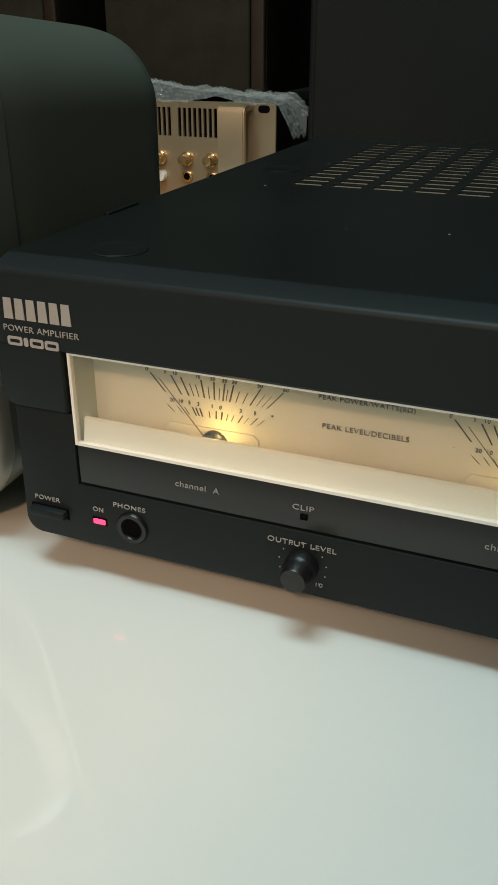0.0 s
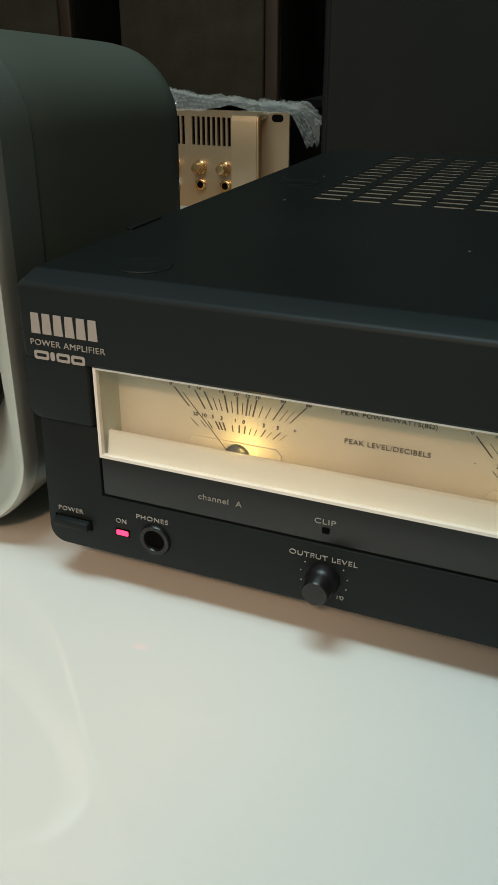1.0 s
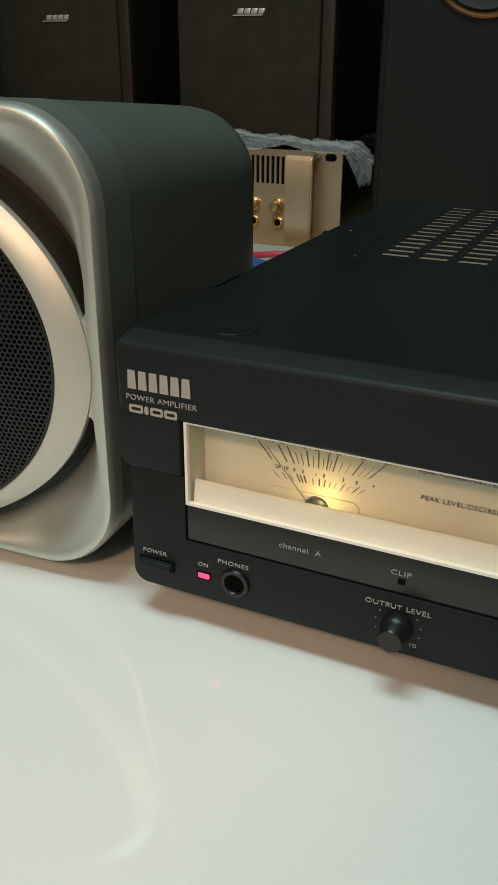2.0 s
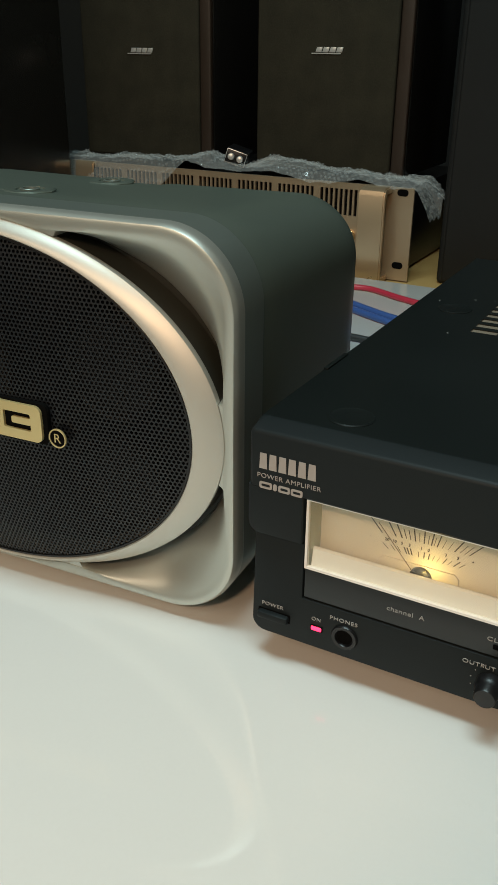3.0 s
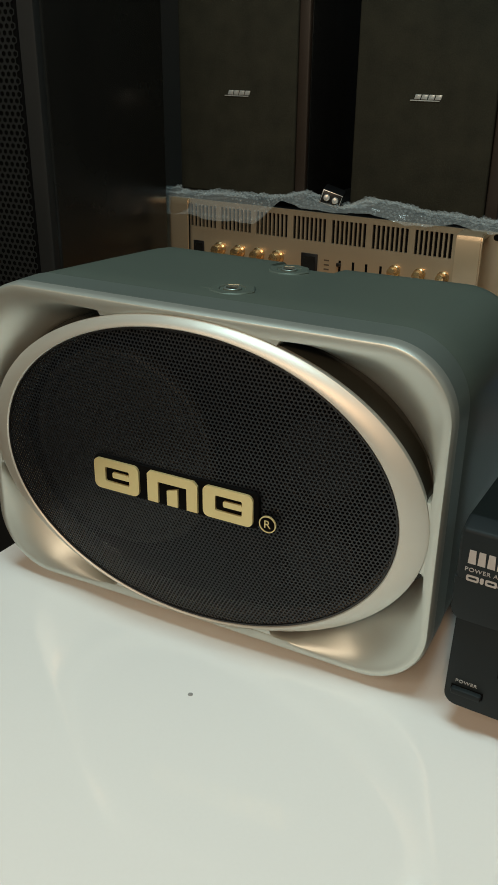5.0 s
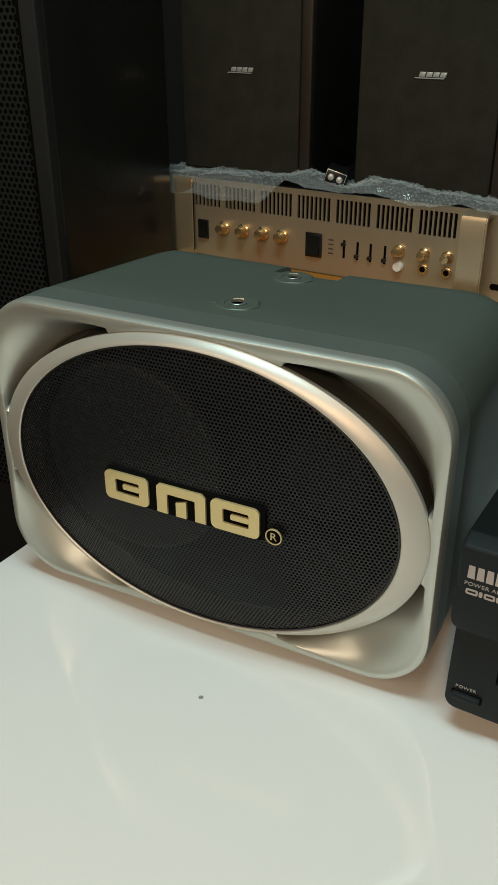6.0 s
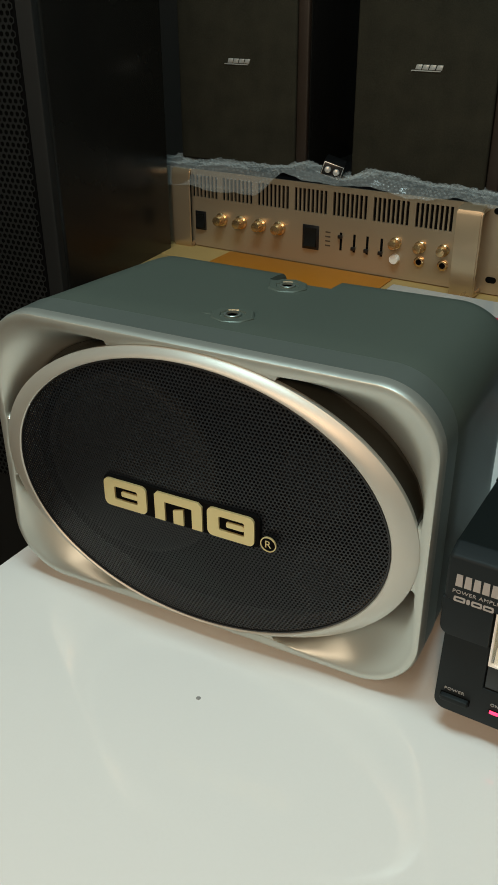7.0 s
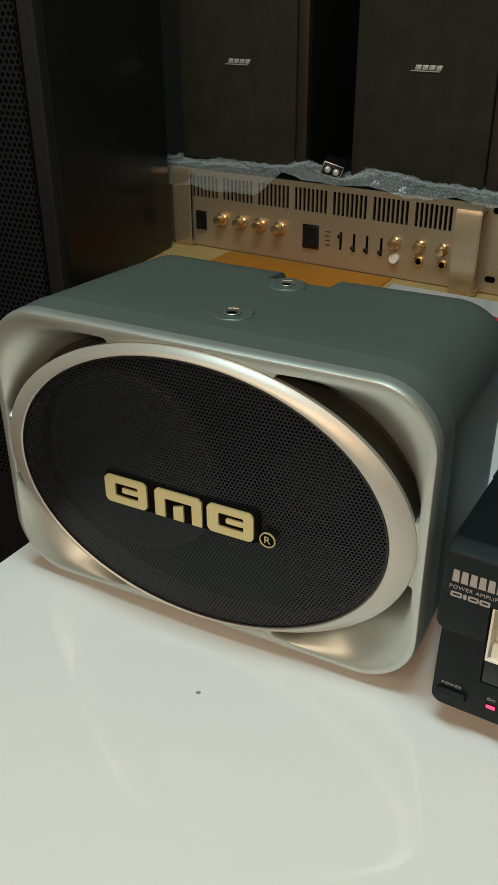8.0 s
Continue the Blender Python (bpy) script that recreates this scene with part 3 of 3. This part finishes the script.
            back = [vert(x + 0.385 * p * math.cos(radians(60 * q + 30)), z + 0.385 * p * math.sin(radians(60 * q + 30)), 0.0009) for q in range(6)]
            for q in range(6):
                w = (q + 1) % 6
                faces.append((outer[q], outer[w], inner[w], inner[q]))
                faces.append((inner[q], inner[w], back[w], back[q]))
    me = bpy.data.meshes.new("grille")
    me.from_pydata(verts, [], faces)
    me.materials.append(M_GRILLE)
    gr = new("grille", me)
    gr.parent = spk
    gr["label"] = "black perforated steel grille, domed"
    part("grille_rim", loft([loop(eg + 0.0003, -0.0052), loop(eg - 0.0006, -0.0060), loop(eg - 0.0016, -0.0060), loop(eg - 0.0018, -0.0048)]), M_BLACK, spk, "plain black edge of the grille")
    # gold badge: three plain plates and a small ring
    plate = part("badge_backing", outline_prism(rounded(-0.0650, 0.0640, CZ - 0.0135, CZ + 0.0125, 0.005), -0.0181, -0.0150, 0.0006), M_DEEP, spk, "black backing of the gold badge")
    yb, yt = -0.0180, -0.0198

    def ring_plate(pts, hole):
        bm = outline_prism(pts + [pts[0]] + [hole[0]] + hole[::-1], yt, yb)
        return bm

    for x0 in (-0.0635, 0.0237):
        part("badge_plate", ring_plate(rounded(x0, x0 + 0.0368, CZ - 0.0120, CZ + 0.0110, 0.0045), rounded(x0 + 0.0092, x0 + 0.0290, CZ - 0.0058, CZ + 0.0052, 0.0012)), M_GOLDLOGO, spk, "gold plate with a slot", smooth=False)
        part("badge_plate", outline_prism(rounded(x0 + 0.0150, x0 + 0.0290, CZ - 0.0022, CZ + 0.0022, 0.0012), yt, yb, 0.0003), M_GOLDLOGO, spk, smooth=False)
    part("badge_plate", outline_prism([(-0.0197, CZ - 0.0120), (-0.0197, CZ + 0.0085), (-0.0175, CZ + 0.0110), (0.0165, CZ + 0.0110), (0.0195, CZ + 0.0080), (0.0195, CZ - 0.0120), (0.0112, CZ - 0.0120), (0.0112, CZ + 0.0040), (-0.0112, CZ + 0.0040), (-0.0112, CZ - 0.0120)], yt, yb), M_GOLDLOGO, spk, smooth=False)
    part("badge_plate", outline_prism([(-0.0042, CZ - 0.0120), (0.0042, CZ - 0.0120), (0.0042, CZ + 0.0015), (-0.0042, CZ - 0.0010)], yt, yb), M_GOLDLOGO, spk, smooth=False)
    part("badge_ring", lathe([(0.0060, 0), (0.0060, 0.0012), (0.0053, 0.0012), (0.0053, 0.0)], (0.0708, yb, CZ - 0.0068), 32), M_GOLDLOGO, spk, "small round gold mark")
    part("badge_backing", lathe([(0.0052, 0), (0.0052, 0.0007), (0.001, 0.0007)], (0.0708, yb, CZ - 0.0068), 32), M_DEEP, spk)
    lettering("badge_letter", "R", 0.0686, yb - 0.0008, CZ - 0.0096, 0.0056, M_GOLDLOGO, spk, 0.0044)
    # threaded sockets on the top
    for y in (0.066, 0.159):
        cap = part("mount_plate", lathe([(0.0168, 0), (0.0168, 0.0008), (0.0156, 0.0016), (0.0100, 0.0016), (0.0095, 0.0006), (0.0062, 0.0006)], (-0.0005, y, CZ + (0.1168 if y < 0.1 else 0.1104)), 8, "z"), M_CABINET, spk, "eight-sided mounting plate")
        part("threaded_insert", lathe([(0.0064, 0), (0.0064, 0.0016), (0.0060, 0.0019), (0.0046, 0.0019), (0.0044, 0.0004), (0.0005, 0.0004)], (-0.0005, y, CZ + (0.1170 if y < 0.1 else 0.1106)), 28, "z"), M_BAND, cap, "dull metal threaded insert")
    part("mount_slot", block(-0.0230, -0.0150, 0.0610, 0.0650, CZ + 0.1154, CZ + 0.1173, 0.0003), M_CABINET, spk)
    for fx in (-0.13, 0.13):
        for fy in (0.03, 0.16):
            part("foot", lathe([(0.009, 0), (0.010, 0.001), (0.010, 0.0100)], (fx, fy, 0), 20, "z"), M_RUBBER, spk)
    return spk


build_speaker()


# ---- gold amplifier on the back counter ----
def build_gold():
    y = 0.955
    gold = thing("gold_amplifier", "champagne gold rack amplifier with slotted vents and brass knobs", "amplifier", (0, 0, -0.02))
    zb, zt = 0.002, 0.147
    vents = [-0.8405 + 0.0768 * i for i in range(7)]
    # front panel with open vent slots
    xs = [-0.916]
    for v in vents:
        for i in range(8):
            xs += [v + 0.0085 * i, v + 0.0085 * i + 0.0052]
    xs.append(-0.222)
    zs = [zb, 0.096, 0.137, zt]
    bm = bmesh.new()
    for i in range(len(xs) - 1):
        for j in range(3):
            if i % 2 == 1 and j == 1:
                continue
            cube_into(bm, xs[i], xs[i + 1], y, y + 0.004, zs[j], zs[j + 1])
    bmesh.ops.remove_doubles(bm, verts=bm.verts, dist=1e-6)
    part("front_panel", bm, M_GOLD, gold, "champagne gold panel with seven groups of slots", smooth=False)
    part("vent_backing", block(-0.86, -0.25, y + 0.006, y + 0.008, 0.09, 0.142), M_DEEP, gold)
    part("chassis", block(-0.86, -0.250, y + 0.009, y + 0.36, 0.004, 0.138, 0.002), M_BLACK, gold, "black steel case")
    for hx, out in ((-0.2765, 1.0), (-0.850, 0.35)):
        pts = [(0.0, 0.148), (-0.030, 0.148), (-0.037, 0.144), (-0.040, 0.136), (-0.040, 0.012), (-0.037, 0.004), (-0.030, 0.0), (0.0, 0.0), (0.0, 0.010), (-0.026, 0.010), (-0.031, 0.015), (-0.031, 0.133), (-0.026, 0.138), (0.0, 0.138)]
        rows = [[(hx + dx, y + py * out, pz) for py, pz in pts] for dx in (-0.021, 0.021)]
        hb = loft(rows, True, True)
        bmesh.ops.recalc_face_normals(hb, faces=hb.faces)
        bmesh.ops.bevel(hb, geom=[e for e in hb.edges if abs(e.verts[0].co.x - e.verts[1].co.x) < 1e-6], offset=0.002, segments=2, affect="EDGES")
        part("handle", hb, M_HANDLE, gold, "broad gold bracket handle")
    for ex in (-0.238,):
        for ez in (0.026, 0.139):
            part("ear_hole", outline_prism(rounded(ex - 0.011, ex + 0.007, ez - 0.0052, ez + 0.0052, 0.005), y - 0.0006, y + 0.0005), M_DEEP, gold, "dark oval rack hole")
    for kx in (-0.766, -0.723, -0.681, -0.640):
        part("knob", lathe([(0.0125, 0), (0.0125, 0.004), (0.0095, 0.006), (0.0090, 0.020), (0.0080, 0.022), (0.002, 0.0225)], (kx, y, 0.060), 28), M_BRASS, gold)
    for kx in (-0.411, -0.366, -0.325):
        part("knob", lathe([(0.0105, 0), (0.0105, 0.004), (0.0085, 0.006), (0.0080, 0.018), (0.0070, 0.020), (0.002, 0.0205)], (kx, y, 0.064), 28), M_BRASS, gold)
    for kx in (-0.366, -0.324):
        j = part("socket", lathe([(0.0090, 0), (0.0090, 0.003), (0.0075, 0.004), (0.0052, 0.004), (0.0050, -0.001)], (kx, y, 0.038), 28), M_BRASS, gold, "brass jack socket")
        part("socket_hole", lathe([(0.0051, 0), (0.0051, 0.001), (0.001, 0.0012)], (kx, y - 0.001, 0.038), 20), M_DEEP, j)
    part("push_knob", lathe([(0.0085, 0), (0.0085, 0.008), (0.0075, 0.010), (0.002, 0.0102)], (-0.410, y, 0.037), 24), M_LEDGE, gold, "round cream push knob")
    for kx in (-0.515, -0.489, -0.464, -0.437):
        sl = part("slider_slot", block(kx - 0.0022, kx + 0.0022, y - 0.0008, y + 0.0005, 0.036, 0.068, 0.0004), M_DEEP, gold)
        part("slider_cap", block(kx - 0.0045, kx + 0.0030, y - 0.006, y, 0.040 if kx > -0.5 else 0.058, 0.046 if kx > -0.5 else 0.064, 0.0008), M_BLACK, sl)
    for sx, w, h, sz in ((-0.575, 0.0165, 0.022, 0.052), (-0.814, 0.012, 0.018, 0.052)):
        f = part("rocker_switch", block(sx - w, sx + w, y - 0.0025, y, sz - h, sz + h, 0.0010), M_BLACK, gold, "black rocker switch")
        rk = loft([[(sx - dx, y - 0.002, sz - h * 0.8), (sx - dx, y - 0.008, sz - h * 0.7), (sx - dx, y - 0.0035, sz), (sx - dx, y - 0.004, sz + h * 0.75), (sx - dx, y - 0.002, sz + h * 0.8)] for dx in (-w * 0.72, w * 0.72)], True, True)
        part("rocker", rk, M_GLOSS, f)
    for i in range(4):
        part("panel_print", block(-0.546, -0.536, y - 0.0004, y + 0.001, 0.040 + 0.008 * i, 0.0425 + 0.008 * i), M_INK, gold)
    for fx in (-0.80, -0.30):
        part("foot", block(fx - 0.015, fx + 0.015, y + 0.03, y + 0.06, 0.0, 0.005), M_RUBBER, gold)
    return gold


build_gold()


# ---- bubble wrap and the plug on it ----
def build_wrap():
    rng = random.Random(5)
    top = 0.128
    nx, ny = 198, 46
    x0, x1 = -0.922, -0.178

    def height(x, v):
        # v runs from the hanging front edge to the back
        crest = 0.030 * math.exp(-((x + 0.605) / 0.055) ** 2) + 0.034 * math.exp(-((x + 0.455) / 0.06) ** 2) + 0.012 * math.exp(-((x + 0.74) / 0.09) ** 2) + 0.014 * math.exp(-((x + 0.33) / 0.07) ** 2)
        lift = math.sin(min(1, v * 2.2) * math.pi * 0.5)
        n = noise.noise(Vector((x * 22, v * 5, 1.3))) * 0.008 + noise.noise(Vector((x * 60, v * 13, 4.1))) * 0.005 + noise.noise(Vector((x * 130, v * 30, 2.2))) * 0.0015
        return top + 0.004 + crest * (1 - v * 0.75) * (0.35 + 0.65 * lift) + n * (0.4 + lift * 0.6)

    bm = bmesh.new()
    rows = []
    for j in range(ny):
        v = j / (ny - 1)
        row = []
        for i in range(nx):
            x = x0 + (x1 - x0) * i / (nx - 1)
            y = 0.938 + 0.018 * noise.noise(Vector((x * 9, 0.2, 7.7))) + 0.10 * v
            z = height(x, v)
            drop = max(0.0, 1 - v / 0.13)
            left = max(0.0, min(1.0, (-0.63 - x) / 0.05))
            z -= drop * (0.005 + 0.030 * left + 0.012 * noise.noise(Vector((x * 14, 3.1, 0.4))))
            # the end hangs over the side
            over = max(0.0, x - -0.222) / 0.044
            z -= over ** 1.5 * (0.052 if v < 0.6 else 0.03)
            row.append(bm.verts.new((x + (-0.012 * over if over else 0), y + 0.01 * over, z)))
        rows.append(row)
    for j in range(ny - 1):
        for i in range(nx - 1):
            bm.faces.new((rows[j][i], rows[j][i + 1], rows[j + 1][i + 1], rows[j + 1][i]))
    bm.normal_update()
    ob = link("bubble_wrap", bm, M_WRAP)
    tagged(ob, "crumpled clear bubble wrap draped over the gold amplifier", "packaging")
    # bubbles, one joined part
    bb = bmesh.new()
    for j in range(1, ny - 1, 2):
        for i in range(1, nx - 1, 2):
            v = rows_pos(ob, nx, i + (1 if j % 4 == 1 else 0), j)
            if v is None or rng.random() < 0.2:
                continue
            p, nrm = v
            r = 0.0031 * rng.uniform(0.85, 1.1)
            t1 = nrm.orthogonal().normalized()
            t2 = nrm.cross(t1)
            base = [bb.verts.new(p + (t1 * math.cos(a) + t2 * math.sin(a)) * r) for a in (0, 1.047, 2.094, 3.142, 4.189, 5.236)]
            mid = [bb.verts.new(p + (t1 * math.cos(a) + t2 * math.sin(a)) * r * 0.75 + nrm * 0.0011) for a in (0, 1.047, 2.094, 3.142, 4.189, 5.236)]
            tip = bb.verts.new(p + nrm * 0.0016)
            for q in range(6):
                w = (q + 1) % 6
                bb.faces.new((base[q], base[w], mid[w], mid[q]))
                bb.faces.new((mid[q], mid[w], tip))
    tagged(link("bubble_layer", bb, M_BUBBLE, ob), kind="stuff")
    return ob


def rows_pos(ob, nx, i, j):
    k = j * nx + i
    if k >= len(ob.data.vertices):
        return None
    v = ob.data.vertices[k]
    n = v.normal.copy()
    if n.z < 0:
        n.negate()
    return v.co.copy(), n


build_wrap()


def build_plug():
    plug = thing("power_connector", "small black connector with two bright pins, on bubble wrap", "connector", (-0.569, 0.992, 0.156), -14)
    part("housing", block(-0.019, 0.019, -0.010, 0.050, -0.0125, 0.0125, 0.003), M_BLACK, plug)
    part("rim", block(-0.0178, 0.0178, -0.0112, -0.0098, -0.0113, 0.0113, 0.0006), M_BADGE, plug, "pale rim round the face")
    part("face", block(-0.0168, 0.0168, -0.0125, -0.0105, -0.0103, 0.0103, 0.0006), M_BLACK, plug)
    for dx in (-0.0078, 0.0078):
        part("pin", lathe([(0.0058, 0), (0.0058, 0.003), (0.0048, 0.005), (0.001, 0.006)], (dx, -0.012, 0), 20), M_BADGE, plug, "bright round pin")
    plug.matrix_world = pose(-0.545, 0.972, 0.151, 0, 18, 20)
    return plug


build_plug()


# ---- cloth-fronted speakers standing on the gold amplifier ----
def build_cloth_speaker(at, w, label, rise=0.0):
    s = thing("tall_speaker", label, "loudspeaker", at, group="cloth-fronted speakers")
    h, d = 0.62, 0.24
    part("cabinet", block(-w / 2, w / 2, 0.012, d, 0, h, 0.004), M_GLOSS, s, "black cabinet")
    part("cloth_front", block(-w / 2 + 0.002, w / 2 - 0.024, 0, 0.013, 0.003, h - 0.003, 0.004, 3), M_CLOTH, s, "brown-grey cloth front")
    part("corner_strip", block(w / 2 - 0.0222, w / 2 - 0.001, 0.001, 0.013, 0.002, h - 0.002, 0.003, 3), M_WALNUT, s, "dark brown corner strip")
    plate = part("badge", outline_prism([(-0.0335, 0.176 + rise), (0.0165, 0.176 + rise), (0.0175, 0.1775 + rise), (-0.0325, 0.1775 + rise)], -0.0015, 0.001), M_BADGE, s, "slanted silver badge of plain bars")
    for i in range(4):
        x = -0.0265 + 0.0118 * i
        part("badge_bar", outline_prism([(x, 0.1785 + rise), (x + 0.0100, 0.1785 + rise), (x + 0.0125, 0.1860 + rise), (x + 0.0025, 0.1860 + rise)], -0.0018, 0.001, 0.0006), M_BADGE, plate)
    return s


build_cloth_speaker((-0.756, 1.010, 0.1315), 0.276, "tall speaker with green-brown cloth front and silver badge")
build_cloth_speaker((-0.396, 1.010, 0.1315), 0.268, "tall speaker with brown-grey cloth front and silver badge", 0.005)


# ---- large black loudspeakers ----
def punched_sheet(x0, x1, z0, z1, y, p, hole):
    """A sheet of hexagonal cells with open holes."""
    verts, faces, key = [], [], {}

    def vert(x, z, dy):
        kk = (round(x * 1e5), round(z * 1e5), dy)
        if kk not in key:
            key[kk] = len(verts)
            verts.append((x, y + dy, z))
        return key[kk]

    for j in range(int((z1 - z0) / (p * 0.866))):
        for i in range(int((x1 - x0) / p)):
            x, z = x0 + (i + 0.5 + 0.5 * (j % 2)) * p, z0 + (j + 0.6) * p * 0.866
            ang = [radians(60 * q + 30) for q in range(6)]
            o = [vert(x + p / math.sqrt(3) * math.cos(a), z + p / math.sqrt(3) * math.sin(a), 0) for a in ang]
            n = [vert(x + hole * p * math.cos(a), z + hole * p * math.sin(a), 0) for a in ang]
            for q in range(6):
                w = (q + 1) % 6
                faces.append((o[q], o[w], n[w], n[q]))
    me = bpy.data.meshes.new("grille")
    me.from_pydata(verts, [], faces)
    return me


def build_left_speaker():
    s = thing("stage_speaker", "tall black stage speaker with punched steel grille and glossy side", "loudspeaker", (-1.11, 0.55, -0.75), 5.0)
    part("cabinet", block(-0.28, 0.28, 0.012, 0.35, 0.0, 1.42, 0.010, 3), M_GLOSS, s, "glossy black cabinet")
    part("grille_frame", outline_prism(rounded(-0.278, 0.278, 0.01, 1.41, 0.02), 0.0, 0.014, 0.003), M_CABLACK, s)
    me = punched_sheet(-0.262, 0.250, 0.35, 1.39, -0.003, 0.0105, 0.36)
    me.materials.append(M_CABLACK)
    g = new("grille", me)
    g.parent = s
    part("grille_backing", block(-0.262, 0.250, -0.0015, -0.0005, 0.35, 1.39), M_DEEP, s)
    return s


def build_right_speaker():
    s = thing("stage_speaker", "large black stage speaker in textured paint with copper ring", "loudspeaker", (0.13, 0.970, -0.02))
    part("cabinet", block(-0.312, 0.42, 0.006, 0.45, 0.0, 0.95, 0.008, 3), M_CABLACK, s, "textured black cabinet")
    part("front_baffle", block(-0.302, 0.41, 0.0, 0.008, 0.006, 0.945, 0.004, 3), M_CABLACK, s)
    w = part("copper_ring", lathe([(0.083, -0.002), (0.083, 0.004), (0.080, 0.007), (0.077, 0.004), (0.075, -0.001)], (-0.167, 0.0, 0.407), 72), M_COPPER, s, "thin copper trim ring")
    part("driver_cone", lathe([(0.075, -0.001), (0.072, 0.004), (0.066, 0.002), (0.04, -0.001), (0.03, 0.004), (0.002, 0.008)], (-0.167, -0.001, 0.407), 56), M_CONE, w)
    me = punched_sheet(-0.02, 0.38, 0.20, 0.90, -0.004, 0.0105, 0.36)
    me.materials.append(M_CABLACK)
    g = new("grille", me)
    g.parent = s
    part("grille_backing", block(-0.02, 0.38, -0.0025, -0.0008, 0.20, 0.90), M_DEEP, s)
    return s


build_left_speaker()
build_right_speaker()


# ---- cables on the table ----
def cable(name, label, pts, r, mat):
    cu = bpy.data.curves.new(name, "CURVE")
    cu.dimensions, cu.bevel_depth, cu.bevel_resolution = "3D", r, 3
    sp = cu.splines.new("NURBS")
    sp.points.add(len(pts) - 1)
    for p, q in zip(sp.points, pts):
        p.co = (*q, 1)
    sp.order_u, sp.use_endpoint_u, sp.resolution_u = 4, True, 12
    tmp = bpy.data.objects.new(name, cu)
    scene.collection.objects.link(tmp)
    bpy.context.view_layer.update()
    me = bpy.data.meshes.new_from_object(tmp.evaluated_get(bpy.context.evaluated_depsgraph_get()))
    bpy.data.objects.remove(tmp)
    me.materials.clear()
    me.materials.append(mat)
    me.shade_smooth()
    return tagged(new(name, me), label, "cable")


cable("cable", "thin red cable lying on the white table", [(-0.36, 0.66, 0.0042), (-0.31, 0.76, 0.0042), (-0.245, 0.820, 0.0042), (-0.20, 0.790, 0.0042), (-0.12, 0.752, 0.0042), (0.02, 0.74, 0.0042), (0.15, 0.70, 0.0042)], 0.0042, M_RED)
cable("cable", "thick blue cable lying on the white table", [(-0.33, 0.78, 0.0055), (-0.25, 0.73, 0.0055), (-0.17, 0.682, 0.0055), (-0.10, 0.655, 0.0055), (0.05, 0.63, 0.0055), (0.2, 0.60, 0.0055)], 0.0055, M_BLUE)
cable("cable", "second blue cable beside the first", [(-0.33, 0.765, 0.0045), (-0.25, 0.715, 0.0045), (-0.17, 0.668, 0.0045), (-0.10, 0.642, 0.0045), (0.05, 0.615, 0.0045), (0.2, 0.585, 0.0045)], 0.0045, M_BLUE)
cable("cable", "dark grey cable lying on the white table", [(-0.30, 0.585, 0.0045), (-0.20, 0.583, 0.0045), (-0.12, 0.575, 0.0045), (0.0, 0.56, 0.0045), (0.12, 0.55, 0.0045)], 0.0045, M_GREY)
cable("cable", "thin dark red cable lying on the white table", [(-0.28, 0.535, 0.003), (-0.18, 0.527, 0.003), (-0.10, 0.520, 0.003), (0.05, 0.50, 0.003)], 0.003, M_RED)

# a speck of dirt on the table
speck = link("speck", lathe([(0.0019, 0), (0.0014, 0.0004), (0.0003, 0.0005)], (-0.140, -0.061, 0.0), 7, "z"), M_SPECK)
tagged(speck, "tiny dark grey crumb on the white table", "crumb")
